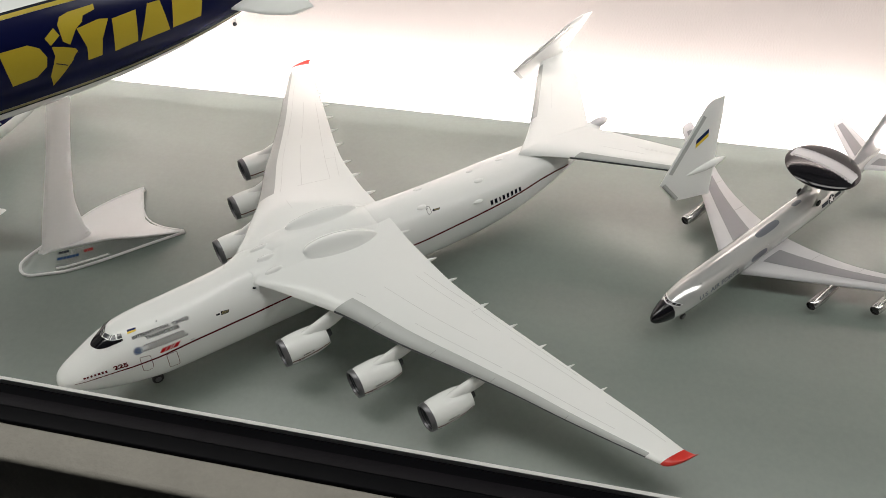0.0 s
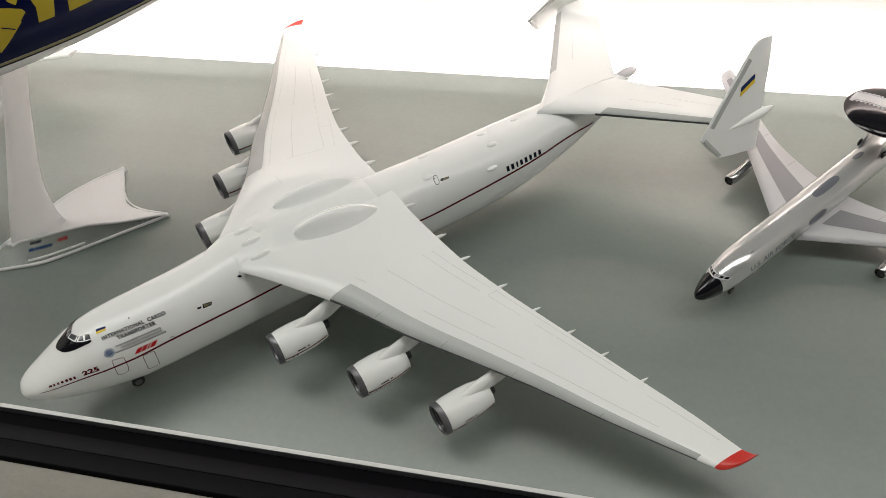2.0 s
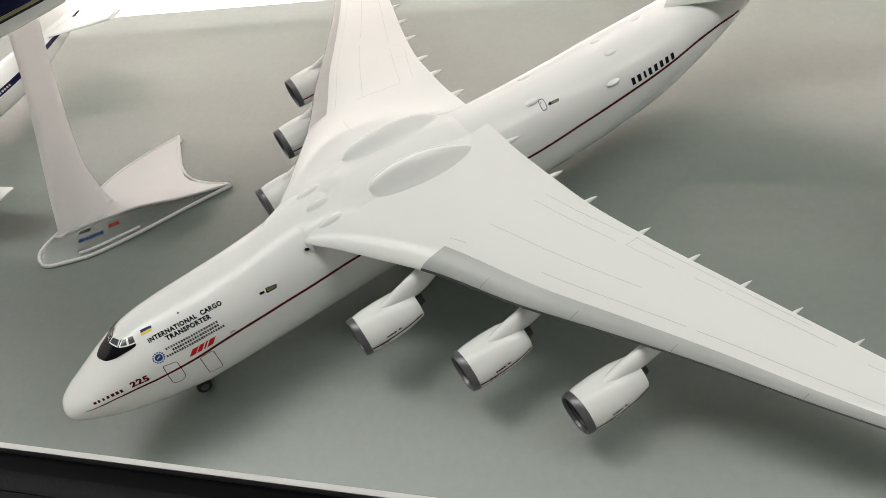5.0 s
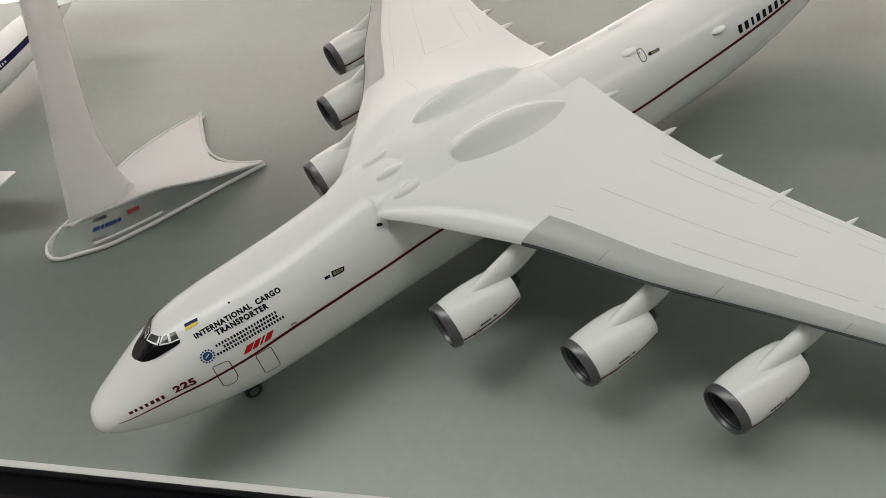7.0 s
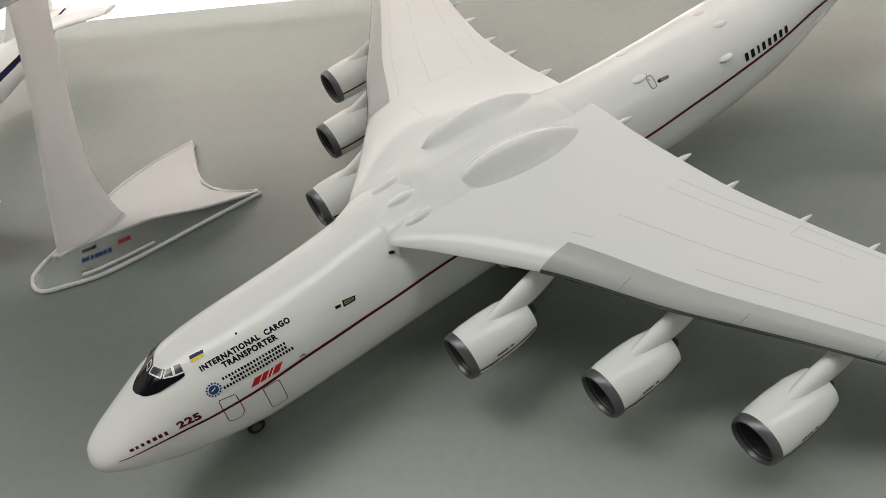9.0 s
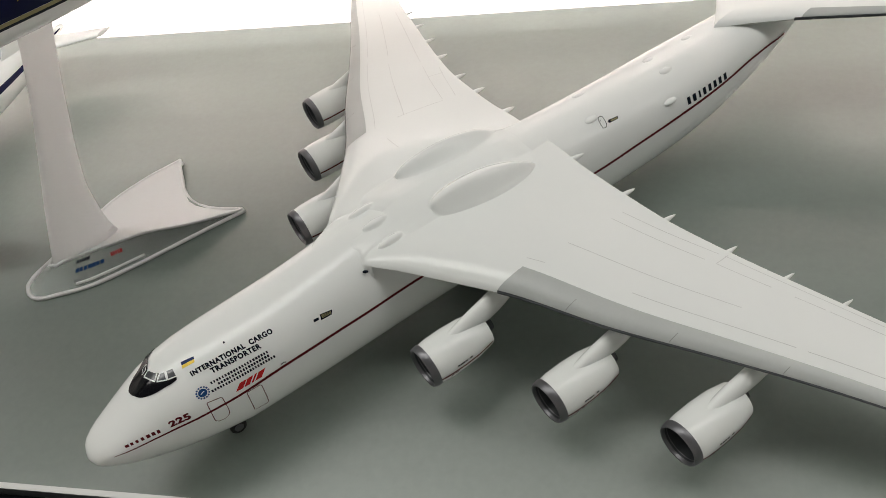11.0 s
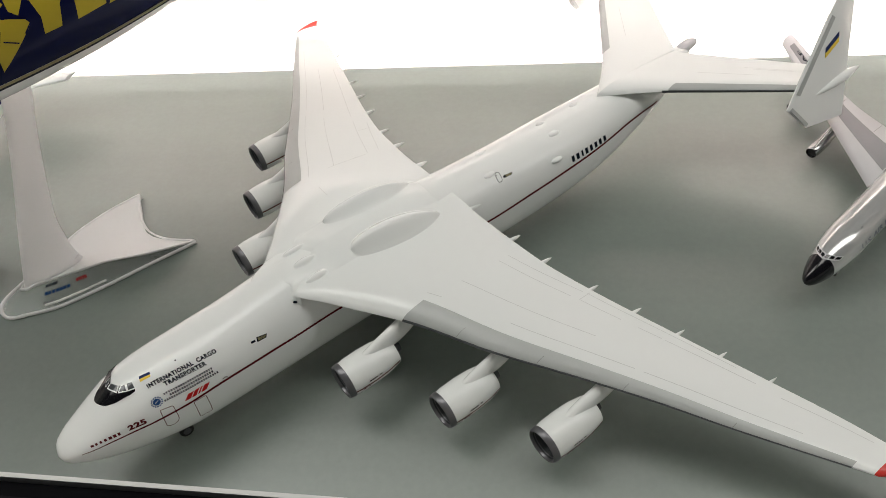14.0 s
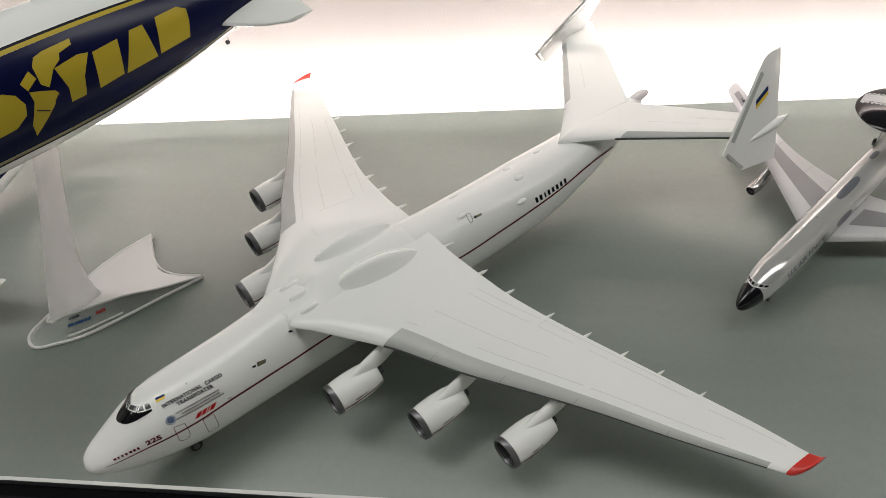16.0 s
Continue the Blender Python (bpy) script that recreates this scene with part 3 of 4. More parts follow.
# tail
T_LE = lambda y: 0.3137 + 0.89 * y - (0.006 * max(0, (0.028 - y) / 0.028) ** 2)
T_TE = lambda y: 0.3640 + 0.585 * y
T_Z = lambda y: 0.0500 + 0.030 * y
T_T = lambda y: 0.0058 - 0.034 * y
for side in (-1, 1):
    ys = list(np.linspace(0.0, 0.0775, 16))
    stab = part("tailplane", loft([wing_ring((T_LE(y), side * y, T_Z(y)), (T_TE(y) + (0.0022 if side > 0 else 0.0), side * y, T_Z(y)), T_T(y), 12) for y in ys]), WHITE, plane)
    part("leading_edge", skin_shell(lambda y: (T_LE(y), T_TE(y), T_Z(y), T_T(y)), list(np.linspace(0.024, 0.0735, 10)), side, 0.13, 0.05), GREY, stab, "grey leading edge strip")
    # the tailplane's leading edge is dark on its lower side
    part("edge_dark_strip", skin_shell(lambda y: (T_LE(y), T_TE(y), T_Z(y), T_T(y)), list(np.linspace(0.022, 0.0735, 10)), side, 0.004, 0.10, 0.00026), DARKMETAL, stab, "dark strip below the leading edge")
    for f, y0, y1 in ((0.42, 0.026, 0.050), (0.62, 0.044, 0.064), (0.66, 0.040, 0.066)):
        rows = []
        for y in np.linspace(y0, y1, 5):
            row = []
            for df in (-0.004, 0.004):
                row.append(Vector((T_LE(y) + (f + df) * (T_TE(y) - T_LE(y)), side * y, T_Z(y) + T_T(y) * half_thick(f) * 1.2 + 0.00008)))
            rows.append(row)
        part("panel_line", loft(rows, False, False, closed=False), LINE_FAINT, stab)

    def fin_point(x, z, out=0.0, s=side):
        return Vector((x, s * (0.0837 - 0.018 * (z - 0.0403) / 0.0465 + out), z))
    border = [(0.3695, 0.0403), (0.3640, 0.0468), (0.3588, 0.0540), (0.3660, 0.0597), (0.3850, 0.0742), (0.4000, 0.0855), (0.4045, 0.0885), (0.4095, 0.0897), (0.4181, 0.0890), (0.4150, 0.0790), (0.4085, 0.0640), (0.4020, 0.0480), (0.3960, 0.0350), (0.3830, 0.0375)]
    cx, cz = sum(p[0] for p in border) / len(border), sum(p[1] for p in border) / len(border)
    rings = []
    for k, out in ((0.0, 0.0013), (0.55, 0.0012), (0.90, 0.0007), (1.0, 0.0002), (1.0, -0.0002), (0.90, -0.0007), (0.55, -0.0012), (0.0, -0.0013)):
        kk = max(k, 0.02)
        rings.append([fin_point(cx + (x - cx) * kk, cz + (z - cz) * kk, out) for x, z in border])
    fin = part("tail_fin", loft(rings, angle=50), WHITE, plane)
    for pts, mat, lab, nm in (([(0.3662, 0.0588), (0.3990, 0.0838), (0.4008, 0.0820), (0.3684, 0.0572)], GREY, "grey leading edge strip", "leading_edge"),
                              ([(0.3602, 0.0535), (0.3690, 0.0415), (0.3709, 0.0420), (0.3622, 0.0541)], GREY, "grey lower edge strip", "leading_edge"),
                              ([(0.3906, 0.0716), (0.4014, 0.0751), (0.4008, 0.0729), (0.3898, 0.0694)], FLAG_BLUE, "blue stripe of a small flag", "flag_stripe"),
                              ([(0.3898, 0.0694), (0.4008, 0.0729), (0.4002, 0.0708), (0.3890, 0.0673)], FLAG_YELLOW, "yellow stripe of a small flag", "flag_stripe")):
        for out in (0.00145, -0.00145):
            if nm == "flag_stripe" and out < 0:
                continue
            o2 = out * (0.62 if nm == "leading_edge" else 1.0)
            part(nm, plate([fin_point(x, z, o2) for x, z in pts], 0.0003), mat, fin, lab)
    part("fin_bullet", loft(revolve([(-0.022, 0.0001), (-0.014, 0.0014), (-0.004, 0.0025), (0.004, 0.0026), (0.010, 0.0016), (0.0145, 0.0003)], 16)), WHITE, fin, m=pose(0.3985, side * 0.0795, 0.0530, 0, 0, 0))
part("tail_cone", ellipsoid(0.0078, 0.0036, 0.0026, 18, 10), LIGHTGREY, plane, "grey tail cone", m=pose(0.3752, 0, 0.0486))

# undercarriage
part("nose_leg", tube([(0.049, 0, 0.014), (0.0487, 0, 0.0035)], 0.0012), STEEL, plane)


def wheel(r, w):
    return loft(revolve([(-w / 2, r * 0.25), (-w / 2, r * 0.6), (-w * 0.42, r * 0.62), (-w / 2, r * 0.66), (-w * 0.46, r * 0.9), (-w * 0.3, r * 0.98), (0, r), (w * 0.3, r * 0.98), (w * 0.46, r * 0.9), (w / 2, r * 0.66), (w * 0.42, r * 0.62), (w / 2, r * 0.6), (w / 2, r * 0.25)], 24))


def hub(r, w):
    return loft(revolve([(-w / 2 - 0.0001, r * 0.1), (-w / 2 - 0.0001, r * 0.56), (w / 2 + 0.0001, r * 0.56), (w / 2 + 0.0001, r * 0.1)], 16))


def wheels(name, r, w, m, parent):
    ob = part(name, wheel(r, w), RUBBER, parent, "black tyre", m)
    part("hub", hub(r, w), STEEL, ob, "grey wheel hub")


for y in (-0.0048, 0.0048):
    wheels("nose_wheel", 0.0034, 0.0022, pose(0.0487, y * 0.5, 0.0034, 0, 0, 90), plane)
part("axle", tube([(0.0487, -0.0038, 0.0036), (0.0487, 0.0038, 0.0036)], 0.0006, 8), STEEL, plane)
for side in (-1, 1):
    for k in range(7):
        x = 0.165 + k * 0.0083
        wheels("main_wheel", 0.0033, 0.0022, pose(x, side * 0.0165, 0.0033, 0, 0, 90), plane)
        part("main_leg", tube([(x, side * 0.0145, 0.0033), (x, side * 0.0135, 0.012)], 0.0009, 8), STEEL, plane)
    part("wheel_fairing", ellipsoid(0.034, 0.0050, 0.0075, 28, 12), WHITE, plane, m=pose(0.186, side * 0.0135, 0.0135))

# markings of the cargo plane
FP = fuselage_point
s_ang = pchip([0.0089, 0.0198, 0.031, 0.045, 0.0736, 0.0956, 0.113, 0.2186, 0.25, 0.28, 0.31, 0.325, 0.340], [19.2, 16.3, 12.5, 10.2, 11.5, 10.3, 8.0, 5.0, 8.5, 11.0, 10.5, 6.0, -6.0])
for k in (0, 1):
    turn = (lambda a: a) if k == 0 else (lambda a: 180 - a)
    part("side_line", strip(FP, [(x, turn(s_ang(x))) for x in np.linspace(0.009, 0.340, 90)], pchip([0.009, 0.02, 0.045, 0.09, 0.34], [0.0002, 0.0005, 0.0009, 0.00115, 0.0012]), 0.00014), LINE_RED, fuselage, "dark red line along the body")
m_front = pchip([0, 5, 10, 19, 27.5, 29.5, 32.5], [0.0241, 0.0243, 0.0250, 0.0266, 0.0302, 0.0318, 0.0378])
m_rear = pchip([0, 10.9, 15, 18.5, 29, 32.5], [0.0331, 0.0355, 0.0376, 0.0404, 0.0404, 0.0399])
far_front = pchip([0, 3, 10.5, 16.5, 25, 44], [0.0241, 0.0245, 0.0268, 0.0312, 0.0335, 0.0378])
far_rear = pchip([0, 11, 18, 30, 44], [0.0331, 0.0347, 0.0354, 0.0385, 0.0399])
CREST = 95.5
rows = []
for d in np.linspace(-32.5, 44, 55):
    x0, x1 = (m_front(-d), m_rear(-d)) if d < 0 else (far_front(d), far_rear(d))
    rows.append([FP(x, CREST + d, 0.00012) for x in np.linspace(x0, x1, 9)])
part("windscreen_surround", loft(rows, False, False, closed=False), BLACK, fuselage, "glossy black surround of the cockpit windows")
PANES = (((0.0334, 94.6), (0.0356, 84.7), (0.0335, 77.8), (0.0312, 92.0)), ((0.0364, 82.1), (0.0380, 80.0), (0.0372, 70.0), (0.0341, 75.8)), ((0.0384, 80.2), (0.0409, 77.0), (0.0406, 66.6), (0.0376, 69.6)))
PANES += (((0.0328, 97.4), (0.0339, 104.5), (0.0321, 103.0), (0.0308, 96.0)), ((0.0350, 121.0), (0.0366, 124.0), (0.0360, 134.0), (0.0340, 130.0)), ((0.0371, 124.4), (0.0392, 127.0), (0.0390, 137.0), (0.0366, 134.6)))
for k, quad in enumerate(PANES):
    ring = [tuple(Vector(quad[c]).lerp(Vector(quad[(c + 1) % 4]), i / 6)) for c in range(4) for i in range(6)]
    if k < 4:
        part("window_frame", closed_strip(FP, ring, 0.00050 if k < 3 else 0.00025, 0.00024), WHITE, fuselage, "white window frame")
    part("pane", smooth_patch(FP, quad, 0.00018, 5, 5), GLASS_GREY, fuselage, "dark cockpit pane")
part("flag_stripe", smooth_patch(FP, [(0.0438, 73.5), (0.0484, 71.2), (0.0487, 74.4), (0.0441, 77.4)], 0.00014), FLAG_BLUE, fuselage, "blue stripe of a small flag")
part("flag_stripe", smooth_patch(FP, [(0.0435, 69.6), (0.0480, 68.0), (0.0484, 71.2), (0.0438, 73.5)], 0.00014), FLAG_YELLOW, fuselage, "yellow stripe of a small flag")
part("lettering", text_on(FP, "INTERNATIONAL  CARGO", (0.0448, 56.3), (0.0757, 48.8), 0.0021, 0.00014, 0.0205, 0.055, 1.16), INK, fuselage, "dark blue printed words")
part("lettering", text_on(FP, "TRANSPORTER", (0.0509, 47.3), (0.0696, 42.2), 0.0021, 0.00014, 0.0205, 0.055, 1.16), INK, fuselage, "dark blue printed words")
rng = random.Random(4)


def word_cuts(n):
    cuts, u = [], 0.0
    for k in range(n):
        w = (1.0 / n) * rng.uniform(0.48, 0.72)
        cuts.append((u, u + w))
        u += 1.0 / n
    return cuts


for p0, p1, n in (((0.0487, 37.6), (0.0710, 33.5), 21), ((0.0507, 32.9), (0.0706, 29.6), 19), ((0.0476, 29.2), (0.0723, 25.2), 24)):
    part("contact_line", bars_on(FP, p0, p1, 0.0010, 0.00014, 0.0205, word_cuts(n)), INK, fuselage, "row of small dark bars")
disc = [(0.0448 + 0.0016 * math.cos(q), 34.4 + 4.6 * math.sin(q)) for q in np.linspace(0, 2 * math.pi, 20, endpoint=False)]
part("emblem", poly_on(FP, disc, 0.00012), EMBLEM, fuselage, "round blue emblem")
for q in np.linspace(0, 2 * math.pi, 14, endpoint=False):
    c = (0.0448 + 0.0022 * math.cos(q), 34.4 + 6.3 * math.sin(q))
    part("emblem_mark", smooth_patch(FP, [(c[0] - 0.0003, c[1] - 0.9), (c[0] + 0.0003, c[1] - 0.9), (c[0] + 0.0003, c[1] + 0.9), (c[0] - 0.0003, c[1] + 0.9)], 0.00014, 1, 1), EMBLEM, fuselage)
part("emblem_mark", smooth_patch(FP, [(0.0440, 33.4), (0.0456, 35.0), (0.0456, 36.0), (0.0440, 34.4)], 0.00018, 2, 2), WHITE, fuselage)
for c0, c1 in ((0.0, 0.27), (0.31, 0.53), (0.59, 0.68), (0.74, 1.0)):
    x0, x1 = 0.0543 + 0.0101 * c0, 0.0543 + 0.0101 * c1
    a0, a1 = 16.2 - 1.2 * c0, 16.2 - 1.2 * c1
    part("name_block", smooth_patch(FP, [(x0, a0), (x1, a1), (x1 + 0.0026, a1 + 6.6), (x0 + 0.0026, a0 + 6.6)], 0.00014, 3, 3), MARK_RED, fuselage, "slanted red block of a name")
part("maker_mark", bars_on(FP, (0.0138, 27.8), (0.0272, 18.6), 0.0015, 0.00014, 0.0150, word_cuts(7)), LINE_RED, fuselage, "row of dark red bars")
part("lettering", text_on(FP, "225", (0.0298, 18.4), (0.0374, 15.5), 0.0025, 0.00014, 0.0175, 0.05, 1.08), LINE_RED, fuselage, "dark red printed number")
for pts in ([(0.0440, 20.8), (0.0444, 21.8), (0.0489, 19.6), (0.0494, 18.4), (0.0492, 4), (0.0489, -0.5), (0.0480, -3.6), (0.0462, -5.4), (0.0442, -4.6), (0.0433, -2.0), (0.0436, 8)],
            [(0.0572, 8.0), (0.0578, 8.9), (0.0624, 8.4), (0.0629, 7.2), (0.0626, -8), (0.0623, -16.4), (0.0617, -17.6), (0.0573, -16.6), (0.0567, -15.2), (0.0569, -4)]):
    part("door_outline", closed_strip(FP, pts, 0.00028, 0.00015), LINE_RED, fuselage, "thin red door outline")
ring = [(0.2315 + 0.0013 * math.copysign(abs(math.cos(q)) ** 0.6, math.cos(q)) + 0.0004 * math.sin(q), 54.5 + 7.6 * math.copysign(abs(math.sin(q)) ** 0.6, math.sin(q))) for q in np.linspace(0, 2 * math.pi, 20, endpoint=False)]
part("door_outline", closed_strip(FP, ring, 0.00028, 0.00015), INK, fuselage, "thin dark door outline")
part("door_latch", smooth_patch(FP, [(0.2309, 57), (0.2313, 57), (0.2313, 58.6), (0.2309, 58.6)], 0.00015, 1, 1), INK, fuselage)
part("arrow_plate", poly_on(FP, [(0.2334, 51.5), (0.2344, 48.4), (0.2345, 49.4), (0.2386, 48.6), (0.2391, 52.0), (0.2349, 53.0), (0.2350, 54.0)], 0.00014), INK, fuselage, "small black and yellow arrow")
part("arrow_print", smooth_patch(FP, [(0.2349, 50.3), (0.2383, 49.5), (0.2386, 51.1), (0.2351, 52.0)], 0.0002, 2, 1), OLIVE, fuselage)
part("warning_plate", smooth_patch(FP, [(0.0923, 31.2), (0.0966, 29.8), (0.0975, 34.0), (0.0928, 37.2)], 0.00013, 3, 3), INK, fuselage, "small black and yellow plate")
part("warning_print", smooth_patch(FP, [(0.0930, 32.4), (0.0963, 31.3), (0.0969, 33.4), (0.0932, 35.9)], 0.0002, 3, 3), OLIVE, fuselage)
for k in range(2):
    part("warning_bar", smooth_patch(FP, [(0.0934, 33.2 + 1.3 * k), (0.0962, 32.2 + 1.0 * k), (0.0963, 32.6 + 1.0 * k), (0.0935, 33.7 + 1.3 * k)], 0.00026, 2, 1), INK, fuselage)
part("small_port", smooth_patch(FP, [(0.0897, 33.6), (0.0917, 32.9), (0.0919, 35.6), (0.0899, 36.5)], 0.00014, 2, 2), INK, fuselage, "small dark port")
part("small_port", poly_on(FP, [(0.0597 + 0.0004 * math.cos(q), 68.8 + 1.2 * math.sin(q)) for q in np.linspace(0, 2 * math.pi, 10, endpoint=False)], 0.00014), INK, fuselage, "small dark dot")
part("probe", tube([(0.0722, 0, 0), (0.0735, 0, 0.0002), (0.0742, 0, -0.0004)], 0.00018, 6), STEEL, fuselage, m=Matrix.Translation(FP(0.0730, 15.5, 0.0004) - Vector((0.0730, 0, 0))))
part("registration", bars_on(FP, (0.2734, 16.8), (0.2990, 13.5), 0.0032, 0.00016, 0.0195, ((0, 0.07), (0.125, 0.20), (0.265, 0.31), (0.37, 0.44), (0.50, 0.57), (0.63, 0.70), (0.76, 0.83), (0.89, 0.96))), INK, fuselage, "row of dark bars")
part("root_light", ellipsoid(0.0011, 0.0006, 0.0006, 12, 8), INK, fuselage, "small dark wing root light", m=pose(0.1146, -0.0150, 0.0522, 0, 0, -35))

# ---- grey radar plane ----
radar = thing("model_airplane", AFT45 @ pose(0.3074, -0.1369, 0.0003, 1.7, 0, 6.64) @ Matrix.Scale(0.981, 4), "silver and grey radar airplane model with a black rotating dome", "model airplane")
r_rad = pchip([-0.003, -0.001, 0.004, 0.012, 0.022, 0.032, 0.14, 0.18, 0.215, 0.233], [0.0, 0.0024, 0.0048, 0.0069, 0.0086, 0.0094, 0.0094, 0.0082, 0.0040, 0.0012])
r_mid = pchip([-0.003, 0.013, 0.032, 0.14, 0.233], [0.0181, 0.0193, 0.0205, 0.0205, 0.0250])


def radar_point(x, a, off=0.0):
    r = r_rad(x) + off
    return Vector((x, -r * math.cos(radians(a)), r_mid(x) + 1.08 * r * math.sin(radians(a))))


def radar_ring(x):
    return [radar_point(x, a) for a in np.linspace(0, 360, 48, endpoint=False)]


body = part("fuselage", loft([radar_ring(x) for x in list(np.linspace(0.0104, 0.233, 40))]), PAINTED_METAL, radar)
part("nose_cone", loft([radar_ring(x) for x in (-0.0028, -0.0022, -0.001, 0.001, 0.004, 0.007, 0.0104)]), BLACK, radar, "black nose cone")
RP = radar_point
wa = pchip([0, 20, 40, 60], [0.0095, 0.0105, 0.0125, 0.0160])
rows = []
for a in np.linspace(38, 142, 27):
    d = abs(a - 90)
    rows.append([RP(x, a, 0.0001) for x in np.linspace(wa(d) - 0.0008, wa(d) + 0.0024, 5)])
part("window_frame", loft(rows, False, False, closed=False), LIGHTGREY, body, "pale cockpit window frame")
for k in range(6):
    a0 = 40 + k * 17
    quad = [(wa(abs(a0 - 90)), a0), (wa(abs(a0 + 13 - 90)), a0 + 13), (wa(abs(a0 + 13 - 90)) + 0.0017, a0 + 13), (wa(abs(a0 - 90)) + 0.0017, a0)]
    part("pane", smooth_patch(RP, quad, 0.00018, 3, 3), GLASS_DARK, body, "dark cockpit pane")
part("lettering", text_on(RP, "U.S. AIR FORCE", (0.029, 8), (0.066, 8), 0.0028, 0.00012, 0.0094), SLATE, body, "dark printed words")
for a, x0, x1, wd in ((82, 0.090, 0.113, 15), (14, 0.078, 0.094, 13), (98, 0.131, 0.140, 10)):
    part("dark_panel", poly_on(RP, [((x0 + x1) / 2 + (x1 - x0) / 2 * math.copysign(abs(math.cos(q)) ** 0.7, math.cos(q)), a + wd * math.copysign(abs(math.sin(q)) ** 0.7, math.sin(q))) for q in np.linspace(0, 2 * math.pi, 20, endpoint=False)], 0.00012), SLATE, body, "dark grey oval panel")
part("roundel", poly_on(RP, [(0.163 + 0.0035 * math.cos(q), 22 + 20 * math.sin(q)) for q in np.linspace(0, 2 * math.pi, 18, endpoint=False)], 0.00012), INK, body, "dark round insignia")
part("roundel_star", poly_on(RP, [(0.163 + (0.0030 if i % 2 == 0 else 0.0013) * math.cos(math.pi * i / 5 + 0.3), 22 + (17 if i % 2 == 0 else 7) * math.sin(math.pi * i / 5 + 0.3)) for i in range(10)], 0.0002), LIGHTGREY, body, "pale star")
part("roundel_bar", smooth_patch(RP, [(0.167, 14), (0.174, 14), (0.174, 30), (0.167, 30)], 0.00012, 3, 3), INK, body, "dark insignia bar")
part("roundel_bar", smooth_patch(RP, [(0.152, 14), (0.159, 14), (0.159, 30), (0.152, 30)], 0.00012, 3, 3), INK, body, "dark insignia bar")
for x, a in ((0.034, 62), (0.070, 88), (0.095, 30), (0.110, 28)):
    part("antenna", ellipsoid(0.0008, 0.0002, 0.0010, 10, 6), MIDGREY, body, m=Matrix.Translation(RP(x, a)))
A_LE = pchip([0, 0.0094, 0.111], [0.067, 0.0745, 0.154])
A_TE = pchip([0, 0.012, 0.040, 0.111], [0.121, 0.122, 0.1275, 0.166])
A_Z = pchip([0, 0.111], [0.0130, 0.0183])
A_T = pchip([0, 0.111], [0.007, 0.002])


def radar_wing(y, f, side, off=0.0):
    return Vector((A_LE(y) + f * (A_TE(y) - A_LE(y)), side * y, A_Z(y) + A_T(y) * half_thick(f) * 1.2 + off))


